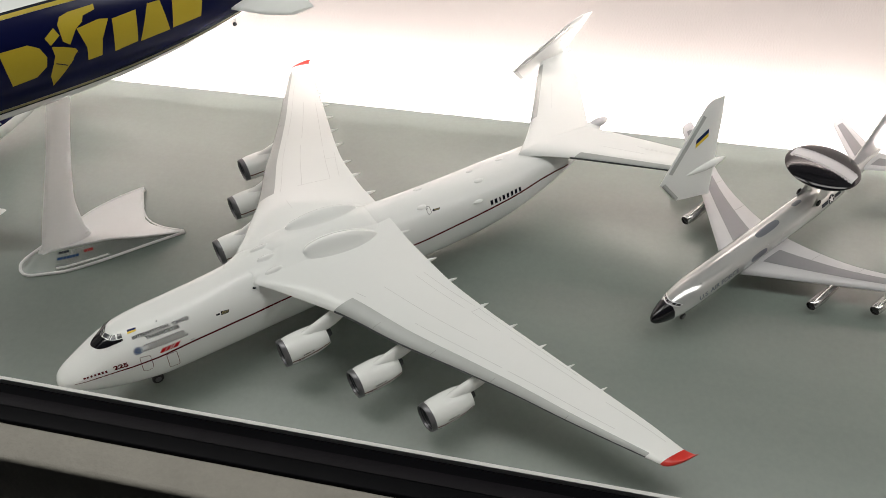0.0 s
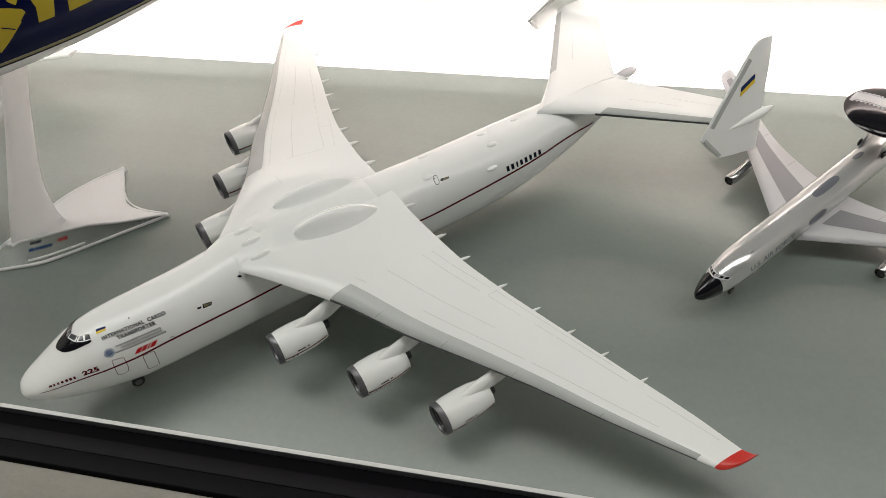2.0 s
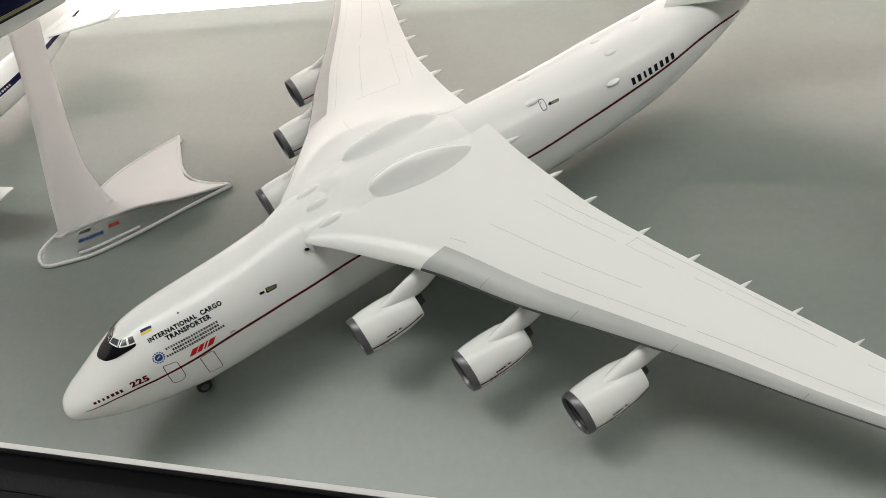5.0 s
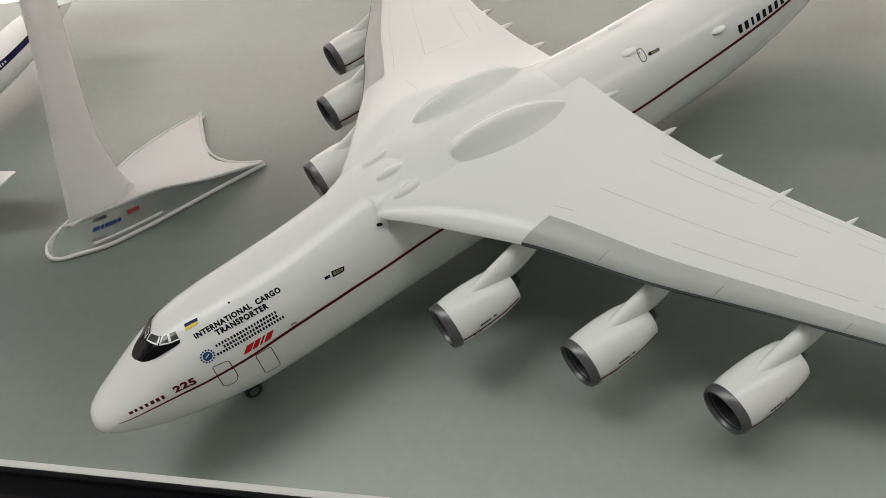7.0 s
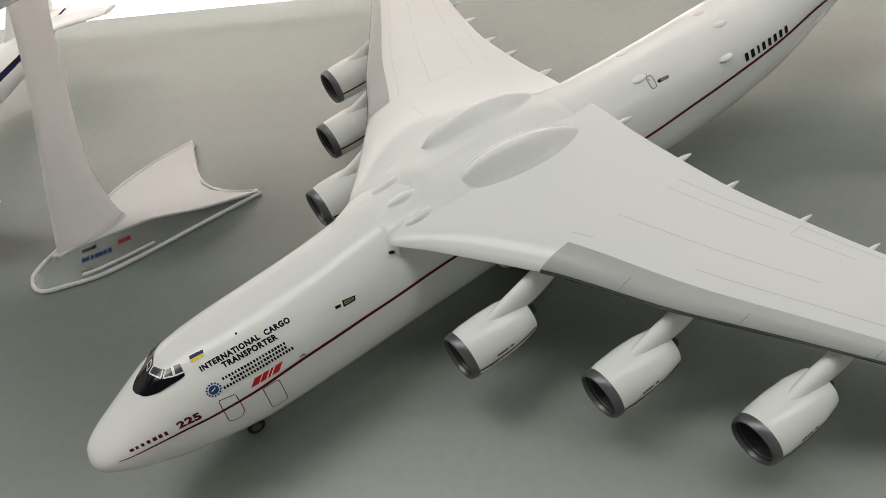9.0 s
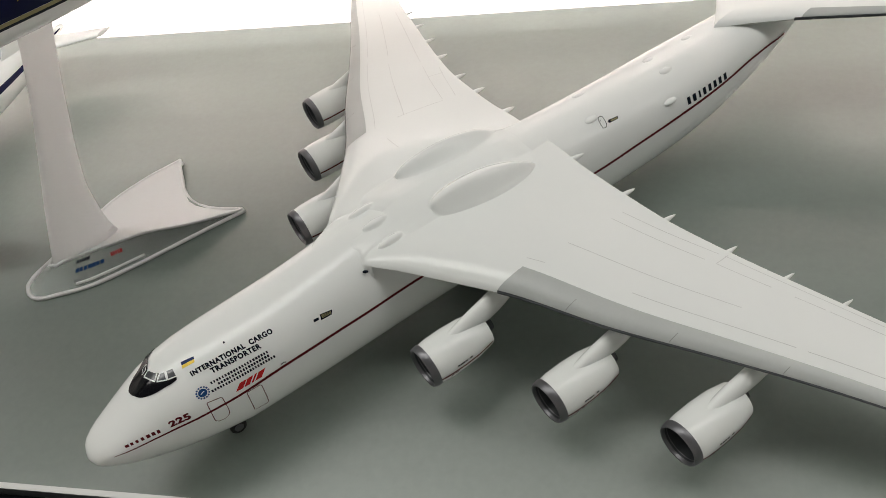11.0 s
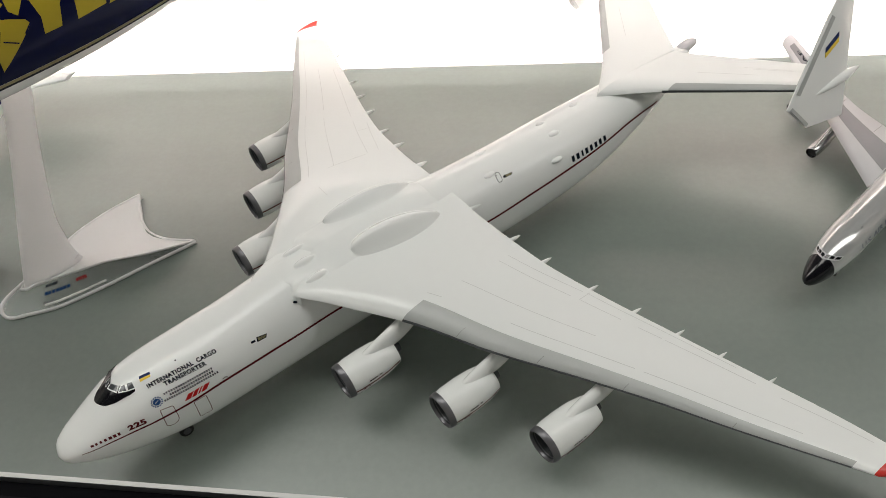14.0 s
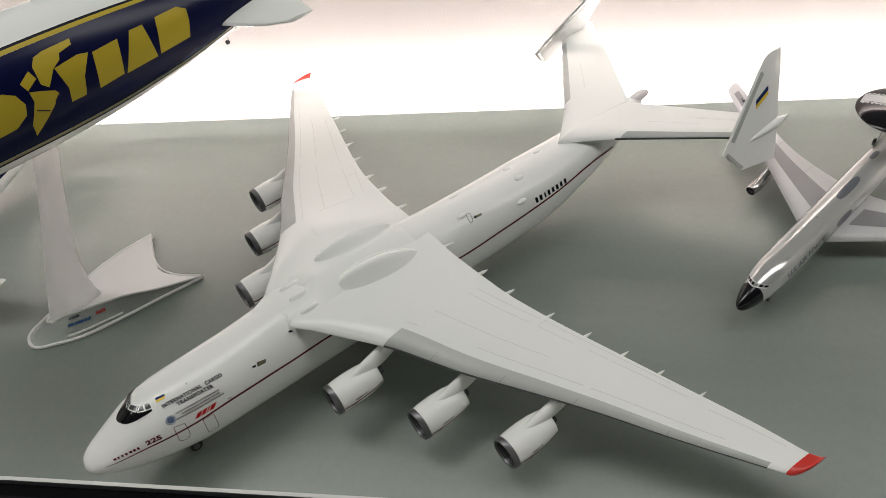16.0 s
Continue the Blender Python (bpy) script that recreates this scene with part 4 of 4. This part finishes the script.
for side in (-1, 1):
    ys = list(np.linspace(0.0, 0.1085, 20))
    rings = [wing_ring((A_LE(y), side * y, A_Z(y)), (A_TE(y), side * y, A_Z(y)), A_T(y), 12) for y in ys]
    for k in (0.4, 0.8, 1.0):
        y = 0.1085 + 0.0028 * k
        rings.append(wing_ring((A_LE(y) + 0.004 * k * k, side * y, A_Z(y)), (A_TE(y) - 0.001 * k * k, side * y, A_Z(y)), A_T(y) * (1 - 0.7 * k * k), 12))
    wing = part("wing", loft(rings), LIGHTGREY, radar)
    rows = [[radar_wing(y, q, side, 0.00014) for q in np.linspace(0.27, 0.66, 7)] for y in np.linspace(0.0115, 0.104, 18)]
    part("walkway", loft(rows, False, False, closed=False), MIDGREY, wing, "darker grey walkway panel")
    for y in (0.030, 0.055, 0.080):
        rows = [[radar_wing(y + d, f, side, 0.0001) for d in (-0.00012, 0.00012)] for f in np.linspace(0.62, 0.97, 6)]
        part("panel_line", loft(rows, False, False, closed=False), LINE_GREY, wing)
    if side == 1:
        pts, fcs = letters("USAF")
        part("lettering", mesh_of([radar_wing(0.078 + 0.020 * u, 0.62 - 0.55 * v, 1, 0.0002) for u, v in pts], fcs), INK, wing, "dark printed letters")
    for ex, ey, ez in ((0.0886, 0.0495, 0.0082), (0.1130, 0.0768, 0.0102)):
        nac = part("engine_nacelle", loft(revolve([(0.004, 0.0026), (0.0, 0.0029), (0.0005, 0.0033), (0.006, 0.0036), (0.014, 0.0035), (0.0142, 0.0030), (0.019, 0.0028), (0.027, 0.0022), (0.0265, 0.0016), (0.022, 0.0014)], 24), True, True), SILVER, radar, m=pose(ex, side * ey, ez))
        part("intake", loft(revolve([(0.0016, 0.0027), (0.0008, 0.0005)], 24), True, True), RUBBER, nac, "dark intake")
        rings = []
        for u in np.linspace(0, 1, 10):
            x = ex + 0.002 + 0.030 * u
            bot, top = ez + 0.002 + 0.0035 * u, ez + 0.0038 + (A_Z(ey) - ez - 0.003) * min(1, u * 1.5)
            rings.append([Vector((x, side * ey + 0.0011 * math.cos(q), (top + bot) / 2 + max(0.0003, (top - bot) / 2) * math.sin(q))) for q in np.linspace(0, 2 * math.pi, 12, endpoint=False)])
        part("pylon", loft(rings), SILVER, radar)
    ys = list(np.linspace(0.0, 0.036, 8))
    s_le, s_te = (lambda y: 0.201 + 0.74 * y), (lambda y: 0.229 + 0.30 * y)
    tp = part("tailplane", loft([wing_ring((s_le(y), side * y, 0.0248 + 0.11 * y), (s_te(y), side * y, 0.0248 + 0.11 * y), 0.0025, 10) for y in ys]), LIGHTGREY, radar)
    rows = [[Vector((s_le(y) + f * (s_te(y) - s_le(y)), side * y, 0.0248 + 0.11 * y + 0.0025 * half_thick(f) * 1.2 + 0.00014)) for f in np.linspace(0.2, 0.66, 5)] for y in np.linspace(0.006, 0.032, 8)]
    part("walkway", loft(rows, False, False, closed=False), MIDGREY, tp, "darker grey panel")
    part("main_leg", tube([(0.118, side * 0.016, 0.014), (0.118, side * 0.016, 0.003)], 0.0008, 8), STEEL, radar)
    for k in (-1, 1):
        wheels("main_wheel", 0.0026, 0.0018, pose(0.118 + k * 0.0028, side * 0.0165, 0.0026, 0, 0, 90), radar)
rings = []
for u in np.linspace(0, 1, 10):
    z = 0.026 + 0.036 * u
    le, te = 0.188 + 0.028 * u, 0.229 + 0.008 * u
    sec = foil(10)
    rings.append([Vector((le + q * (te - le), -0.003 * half_thick(q), z)) for q in sec] + [Vector((le + q * (te - le), 0.003 * half_thick(q), z)) for q in reversed(sec[1:-1])])
part("tail_fin", loft(rings), LIGHTGREY, radar)
dome = part("radar_dome", loft(revolve([(-0.0047, 0.0005), (-0.0046, 0.006), (-0.0042, 0.011), (-0.0032, 0.0165), (-0.0020, 0.0205), (-0.0008, 0.0230), (0, 0.0236), (0.0008, 0.0230), (0.0020, 0.0205), (0.0032, 0.0165), (0.0042, 0.011), (0.0046, 0.006), (0.0047, 0.0005)], 56)), BLACK, radar, "glossy black disc", m=pose(0.1528, 0.0006, 0.0520, 0, -87, 0))
dome_h = lambda r: float(np.interp(r, [0, 0.006, 0.011, 0.0165, 0.0205, 0.0230, 0.0236], [0.0047, 0.0046, 0.0042, 0.0032, 0.0020, 0.0008, 0.0]))


def dome_point(u, v):
    """On top of the dome: u along its pale band, v across it."""
    q = radians(-83)
    return Vector((dome_h(math.hypot(u, v)) + 0.00012, v * math.cos(q) + u * math.sin(q), v * math.sin(q) - u * math.cos(q)))


rows = []
for u in np.linspace(-0.0212, 0.0212, 25):
    rows.append([dome_point(u, v) for v in np.linspace(-0.0050, 0.0050, 7)])
part("pale_band", loft(rows, False, False, closed=False), LIGHTGREY, dome, "pale band across the disc")
for v0 in (-0.0041, 0.0041):
    rows = [[dome_point(u, v) + Vector((0.00008, 0, 0)) for v in (v0 - 0.00016, v0 + 0.00016)] for u in np.linspace(-0.0195, 0.0195, 20)]
    part("band_line", loft(rows, False, False, closed=False), INK, dome, "thin dark line")
for k in range(17):
    u = -0.0192 + k * 0.0024
    for s in (-1, 1):
        if math.hypot(u, 0.0062) < 0.0222:
            part("band_tooth", loft([[dome_point(u + d, s * v) for d in (-0.0006, 0.0006)] for v in (0.0048, 0.0060)], False, False, closed=False), LIGHTGREY, dome)
for y in (-0.0055, 0.0055):
    part("dome_strut", loft([wing_ring((0.142, y * 1.15, 0.026), (0.160, y * 1.15, 0.026), 0.0050, 8), wing_ring((0.147, y, 0.034), (0.158, y, 0.034), 0.0036, 8), wing_ring((0.149, y * 0.9, 0.0490), (0.158, y * 0.9, 0.0490), 0.0030, 8)]), PAINTED_METAL, radar)
    part("strut_foot", ellipsoid(0.0024, 0.0011, 0.0026, 12, 8), BLACK, radar, "black strut foot", m=pose(0.1475, y * 1.35, 0.0295))
part("nose_leg", tube([(0.0275, 0, 0.012), (0.027, 0, 0.002)], 0.0007, 8), STEEL, radar)
for y in (-0.0022, 0.0022):
    wheels("nose_wheel", 0.0023, 0.0014, pose(0.027, y, 0.0023, 0, 0, 90), radar)

# ---- airship on its stand ----
AXIS_Y, AXIS_Z = 0.138, 0.154
ship = thing("model_airship", AFT45 @ pose(0, AXIS_Y, AXIS_Z), "white and navy airship model held up on a clear stand", "model airship")
s_rad = pchip([-0.13, -0.127, -0.115, -0.09, -0.05, 0.0, 0.03, 0.065, 0.098, 0.136, 0.176, 0.21, 0.235, 0.245], [0.0, 0.008, 0.018, 0.0275, 0.034, 0.036, 0.036, 0.0355, 0.0338, 0.0294, 0.0225, 0.0135, 0.006, 0.001])


def hull_point(x, a, off=0.0):
    r = s_rad(x) + off
    return Vector((x, -r * math.cos(radians(a)), r * math.sin(radians(a))))


HP = hull_point
xs = [-0.1298, -0.129, -0.127, -0.122, -0.115, -0.105] + list(np.linspace(-0.09, 0.245, 44))
hull = part("hull", loft([[HP(x, a) for a in np.linspace(0, 360, 72, endpoint=False)] for x in xs]), WHITE, ship)


def hull_band(a0, a1, off, na):
    rows = []
    for x in np.linspace(-0.11, 0.2, 48):
        lo, hi = (f(x) if callable(f) else f for f in (a0, a1))
        rows.append([HP(x, a, off) for a in np.linspace(lo, hi, na)])
    return loft(rows, False, False, closed=False)


low = pchip([-0.11, 0.05, 0.105, 0.15, 0.185, 0.2], [-32, -32, -34, -36, -33, -30])
part("blue_band", hull_band(lambda x: low(x) + 2, 49.5, 0.0002, 18), NAVY, hull, "navy blue band")
part("band_edge", hull_band(49.5, 53.5, 0.0003, 4), YELLOW, hull, "yellow line")
part("band_edge", hull_band(53.5, 56.0, 0.0003, 3), INK, hull, "black line")
part("band_edge", hull_band(lambda x: low(x) - 1.5, lambda x: low(x) + 2.0, 0.0003, 3), OLIVE, hull, "dull yellow line")
part("band_edge", hull_band(lambda x: low(x) - 4.2, lambda x: low(x) - 1.5, 0.0003, 3), INK, hull, "black line")
# plain yellow blocks where the big letters stand, and a plain winged shape between them
BLOCKS = (([(0.0150, -5.5), (0.0300, -5.5), (0.0340, 2.0), (0.0350, 14.0), (0.0330, 23.0), (0.0150, 23.0)], "rounded yellow block"),
          ([(0.0440, -6.0), (0.0572, -4.8), (0.0640, 2.0), (0.0660, 10.0), (0.0640, 19.0), (0.0590, 24.0), (0.0440, 24.5)], "rounded yellow block"),
          ([(0.0856, -4.9), (0.0936, -4.9), (0.0968, 10.1), (0.1036, 26.0), (0.0986, 28.0), (0.0858, 25.4), (0.0874, 7.1)], "wedge-shaped yellow block"),
          ([(0.1010, -5.6), (0.1150, -4.2), (0.1195, 26.4), (0.1054, 24.8)], "square yellow block"),
          ([(0.1164, -5.5), (0.1348, -5.6), (0.1342, 28.7), (0.1268, 28.7)], "tapering yellow block"),
          ([(0.1367, -4.9), (0.1550, -5.1), (0.1580, 13.3), (0.1591, 25.5), (0.1548, 31.5), (0.1418, 30.4)], "rounded yellow block"))
for pts, lab in BLOCKS:
    part("letter_block", poly_on(HP, pts, 0.0004), YELLOW, hull, lab)
part("winged_shape", poly_on(HP, [(0.0767, 18.6), (0.0773, 33.0), (0.0800, 39.0), (0.0850, 41.0), (0.0992, 42.0), (0.0985, 37.0), (0.0915, 34.5), (0.0900, 29.7), (0.0855, 25.5), (0.0830, 20.7), (0.0795, 14.0)], 0.0004), YELLOW, hull, "yellow wing shape")
part("winged_shape", poly_on(HP, [(0.0634, -19.0), (0.0722, -7.7), (0.0824, 6.0), (0.0813, 10.0), (0.0757, 14.0), (0.0702, 17.0), (0.0700, 8.6), (0.0640, -8.0)], 0.0004), YELLOW, hull, "yellow wedge shape")
part("winged_shape", poly_on(HP, [(0.0684, 25.0), (0.0747, 31.4), (0.0762, 24.0), (0.0700, 18.0)], 0.0004), YELLOW, hull, "yellow patch")
part("winged_line", strip(HP, [(0.0645, -18), (0.0735, -7.0), (0.0800, 3.5), (0.0826, 7.0)], 0.0006, 0.0005), NAVY, hull)
part("winged_line", strip(HP, [(0.0690, 2.0), (0.0745, -3.0)], 0.0006, 0.0005), NAVY, hull)
rings = []
for u in np.linspace(0, 1, 8):
    sp = 0.010 + 0.0315 * u
    le = 0.158 + 0.041 * u + (0.006 * (u - 0.8) / 0.2 if u > 0.8 else 0)
    te = 0.2165 + 0.005 * u
    d, nrm = Vector((0, -math.cos(radians(17)), -math.sin(radians(17)))), Vector((0, math.sin(radians(17)), -math.cos(radians(17))))
    sec = foil(10)
    th = 0.005 - 0.002 * u
    rings.append([Vector((le + q * (te - le), 0, 0)) + d * sp + nrm * th * half_thick(q) for q in sec] + [Vector((le + q * (te - le), 0, 0)) + d * sp - nrm * th * half_thick(q) for q in reversed(sec[1:-1])])
fin_mesh = loft(rings)
for k in (0, 107, 214):
    part("tail_fin", fin_mesh, WHITE, ship, m=pose(0, 0, 0, k))
part("gear_leg", tube([(0.1815, 0, -0.0205), (0.1815, 0, -0.0262)], 0.0005, 8), LIGHTGREY, ship)
part("gear_fork", tube([(0.1815, -0.0006, -0.0245), (0.1820, -0.0010, -0.0265), (0.1815, 0, -0.0280)], 0.00035, 8), LIGHTGREY, ship)
wheels("tail_wheel", 0.0014, 0.0010, pose(0.1812, 0, -0.0290, 0, 0, 90), ship)

stand = thing("display_stand", AFT45, "frosted clear plastic stand with a curved mast and boat-shaped foot", "display stand")
m_front_x = pchip([0.0115, 0.0375, 0.063, 0.090, 0.1125, 0.120], [0.0170, 0.0270, 0.0375, 0.0482, 0.0560, 0.0582])
m_back_x = pchip([0.0115, 0.0145, 0.0225, 0.0375, 0.057, 0.076, 0.095, 0.109, 0.120], [0.0505, 0.0497, 0.0487, 0.0490, 0.0530, 0.0586, 0.0645, 0.0695, 0.0735])
rings = []
for z in np.linspace(0.0115, 0.120, 24):
    xf, xb, w = m_front_x(z), m_back_x(z), 0.0046 - 0.005 * z
    rings.append([Vector(((xf + xb) / 2 + (xb - xf) / 2 * math.copysign(abs(math.cos(q)) ** 0.8, math.cos(q)), 0.1365 + w * math.sin(q), z)) for q in np.linspace(0, 2 * math.pi, 32, endpoint=False)])
part("mast", loft(rings), MILKY, stand)
# foot: two side walls leaning in from the rim, and a deck that spreads into a swallow tail
rim_near = [(0.0, 0.140), (0.0008, 0.1355), (0.004, 0.1315), (0.012, 0.1275), (0.028, 0.1210), (0.054, 0.1175), (0.080, 0.1155), (0.106, 0.1130)]
top_near = [(0.0150, 0.1372, 0.0110), (0.0160, 0.1362, 0.0113), (0.0185, 0.1350, 0.0116), (0.024, 0.1330, 0.0120), (0.036, 0.1280, 0.0135), (0.0550, 0.1200, 0.0155), (0.080, 0.1160, 0.0085), (0.1052, 0.1134, 0.0022)]
rim_far = [(0.0, 0.140), (0.0012, 0.1450), (0.005, 0.1490), (0.013, 0.1530), (0.028, 0.1590), (0.052, 0.1640), (0.074, 0.1690), (0.097, 0.1735)]
top_far = [(0.0150, 0.1372, 0.0110), (0.0162, 0.1385, 0.0113), (0.0190, 0.1400, 0.0116), (0.024, 0.1430, 0.0118), (0.036, 0.1490, 0.0120), (0.0520, 0.1560, 0.0125), (0.074, 0.1650, 0.0095), (0.0962, 0.1725, 0.0045)]


def smoothed(points, n=36):
    """The same line with many more points on a smooth curve."""
    k = range(len(points))
    curves = [pchip(k, [p[c] for p in points]) for c in range(len(points[0]))]
    return [tuple(f(u) for f in curves) for u in np.linspace(0, len(points) - 1, n)]


rim_near, top_near, rim_far, top_far = (smoothed(p) for p in (rim_near, top_near, rim_far, top_far))


def wall_sheet(rim, top, thick=0.0010):
    outer, inner = [], []
    for (x, y), t in zip(rim, top):
        p, q = Vector((x, y, 0.0)), Vector(t)
        outer.append([p.lerp(q, v) for v in (0, 0.25, 0.5, 0.75, 1)])
    c = Vector((0.05, 0.14, 0.0))
    rings = []
    for row in outer:
        inn = [p + (Vector((c.x, c.y, p.z)) - p).normalized() * thick for p in reversed(row)]
        rings.append(row + inn)
    return loft(rings)


for rim, top in ((rim_near, top_near), (rim_far, top_far)):
    ob = part("foot_wall", wall_sheet(rim, top), CLEAR, stand, "clear sloping side of the foot")
    ob.visible_shadow = False
rows_u, rows_d = [], []
for i, (a, b) in enumerate(zip(top_near, top_far)):
    a, b = Vector(a), Vector(b)
    rows_u.append([a.lerp(b, v) + Vector((-(0.012 * (i / 35) ** 6) * math.sin(math.pi * v), 0, -0.004 * (i / 35) * math.sin(math.pi * v))) for v in np.linspace(0, 1, 11)])
rings = [row + [p - Vector((0, 0, 0.0012)) for p in reversed(row)] for row in rows_u]
part("foot_deck", loft(rings), FROST, stand, "frosted deck of the foot")
part("foot_rim", tube([(x, y, 0.0010) for x, y in rim_near], 0.0010, 8), FROST, stand, "pale rim")
part("foot_rim", tube([(x, y, 0.0010) for x, y in rim_far], 0.0010, 8), FROST, stand, "pale rim")
part("foot_rim", tube([tuple(p) for p in rows_u[-1]], 0.0009, 8), FROST, stand, "pale rim")
part("foot_rim", tube(top_near, 0.0006, 8), FROST, stand, "pale rim")
part("foot_lip", tube([(x + 0.0006, y + 0.0016, 0.0034) for x, y in rim_near if 0.018 < x < 0.056], 0.0007, 8), FROST, stand, "pale inner lip")
part("mast_edge", tube([(0.0170, 0.1330, 0.0122), (0.0330, 0.1325, 0.0135), (0.0495, 0.1345, 0.0150)], 0.0007, 8), FROST, stand, "pale lower edge of the mast")
part("foot_rim", tube(top_far, 0.0006, 8), FROST, stand, "pale rim")


def wall_point(u, v, off):
    """On the near wall of the foot: u along x in metres, v from the rim (0) to the top (1)."""
    rx, tx = [p[0] for p in rim_near], [p[0] for p in top_near]
    k = float(np.interp(u, [(a + b) / 2 for a, b in zip(rx, tx)], range(len(rx))))
    i = min(int(k), len(rx) - 2)
    t = k - i
    p = Vector((*rim_near[i], 0)).lerp(Vector((*rim_near[i + 1], 0)), t)
    q = Vector(top_near[i]).lerp(Vector(top_near[i + 1]), t)
    return p.lerp(q, v) + Vector((-0.1, -0.8, 0.5)) * off


for u0, u1, v0, v1, mat, lab, n in ((0.0230, 0.0300, 0.79, 0.88, INK, "row of dark printed bars", 8), (0.0230, 0.0370, 0.54, 0.65, EMBLEM, "row of blue printed bars", 7),
                                    (0.0230, 0.0295, 0.27, 0.34, MIDGREY, "row of faint grey printed bars", 8), (0.0405, 0.0465, 0.64, 0.76, MARK_RED, "row of red printed bars", 5)):
    verts, faces = [], []
    for c0, c1 in word_cuts(n):
        k = len(verts)
        for u, v in ((c0, v0), (c1 + 0.2 / n, v0), (c1 + 0.2 / n, v1), (c0, v1)):
            verts.append(wall_point(u0 + u * (u1 - u0), v, 0.0003))
        faces.append((k, k + 1, k + 2, k + 3))
    part("printed_bars", mesh_of(verts, faces), mat, stand, lab)

# ---- white airliner behind the stand ----
liner = thing("model_airplane", AFT45 @ pose(-0.1385, 0.2190, 0, 0, 0, 25), "white airliner model with a navy stripe standing at the back", "model airplane")
l_rad = pchip([-0.06, -0.058, -0.050, -0.038, -0.025, 0.165, 0.20, 0.235, 0.25], [0, 0.003, 0.0078, 0.0112, 0.0126, 0.0126, 0.0105, 0.0050, 0.0014])
l_mid = pchip([-0.06, -0.03, 0.165, 0.25], [0.0185, 0.0215, 0.0215, 0.0295])


def liner_point(x, a, off=0.0):
    r = l_rad(x) + off
    return Vector((x, -r * math.cos(radians(a)), l_mid(x) + r * math.sin(radians(a))))


LP = liner_point
lbody = part("fuselage", loft([[LP(x, a) for a in np.linspace(0, 360, 48, endpoint=False)] for x in [-0.0596, -0.059, -0.058, -0.055, -0.05] + list(np.linspace(-0.044, 0.25, 42))]), WHITE, liner)
for mirror in (False, True):
    rows = []
    for x in np.linspace(-0.048, 0.246, 60):
        rows.append([LP(x, 180 - a if mirror else a, 0.00014) for a in np.linspace(10, 26, 5)])
    part("side_stripe", loft(rows, False, False, closed=False), NAVY, lbody, "navy stripe")
part("small_marking", bars_on(LP, (0.163, 15), (0.177, 15), 0.0012, 0.0003, 0.0126, word_cuts(7)), LIGHTGREY, lbody, "small pale unreadable marking")
for side in (-1, 1):
    rings = []
    for y in list(np.linspace(0, 0.0985, 14)):
        le, te = 0.038 + 0.62 * y, max(0.096 + 0.10 * y, 0.089 + 0.26 * y)
        rings.append(wing_ring((le, side * y, 0.0155 + 0.09 * y), (te, side * y, 0.0155 + 0.09 * y), 0.006 - 0.04 * y, 12))
    y = 0.1008
    rings.append(wing_ring((0.038 + 0.62 * y + 0.003, side * y, 0.0155 + 0.09 * y), (0.089 + 0.26 * y - 0.001, side * y, 0.0155 + 0.09 * y), 0.0008, 12))
    part("wing", loft(rings), WHITE, liner)
    rings = []
    for y in np.linspace(0, 0.0465, 8):
        rings.append(wing_ring((0.212 + 0.62 * y, side * y, 0.030 + 0.10 * y), (0.237 + 0.32 * y, side * y, 0.030 + 0.10 * y), 0.0025, 10))
    part("tailplane", loft(rings), WHITE, liner)
    nac = part("engine_nacelle", loft(revolve([(0.004, 0.0055), (0.0, 0.0060), (0.0008, 0.0066), (0.008, 0.0072), (0.020, 0.0066), (0.029, 0.0045), (0.028, 0.0036), (0.022, 0.003)], 28), True, True), WHITE, liner, m=pose(0.037, side * 0.040, 0.0105))
    part("pylon", loft([[Vector((x, side * 0.040 + 0.0012 * math.cos(q), 0.0155 + 0.0035 * math.sin(q))) for q in np.linspace(0, 2 * math.pi, 10, endpoint=False)] for x in (0.043, 0.054, 0.071)]), WHITE, liner)
    for k in (-1, 1):
        wheels("main_wheel", 0.0029, 0.0018, pose(0.089 + k * 0.0032, side * 0.019, 0.0029, 0, 0, 90), liner)
    part("main_leg", tube([(0.089, side * 0.018, 0.015), (0.089, side * 0.018, 0.0032)], 0.0009, 8), STEEL, liner)
rings = []
for u in np.linspace(0, 1, 9):
    z = 0.030 + 0.044 * u
    le, te = 0.200 + 0.036 * u, 0.240 + 0.012 * u
    sec = foil(10)
    rings.append([Vector((le + q * (te - le), -0.0035 * half_thick(q), z)) for q in sec] + [Vector((le + q * (te - le), 0.0035 * half_thick(q), z)) for q in reversed(sec[1:-1])])
part("tail_fin", loft(rings), WHITE, liner)
part("nose_leg", tube([(-0.032, 0, 0.012), (-0.032, 0, 0.003)], 0.0008, 8), STEEL, liner)
for y in (-0.0022, 0.0022):
    wheels("nose_wheel", 0.0026, 0.0015, pose(-0.032, y, 0.0026, 0, 0, 90), liner)
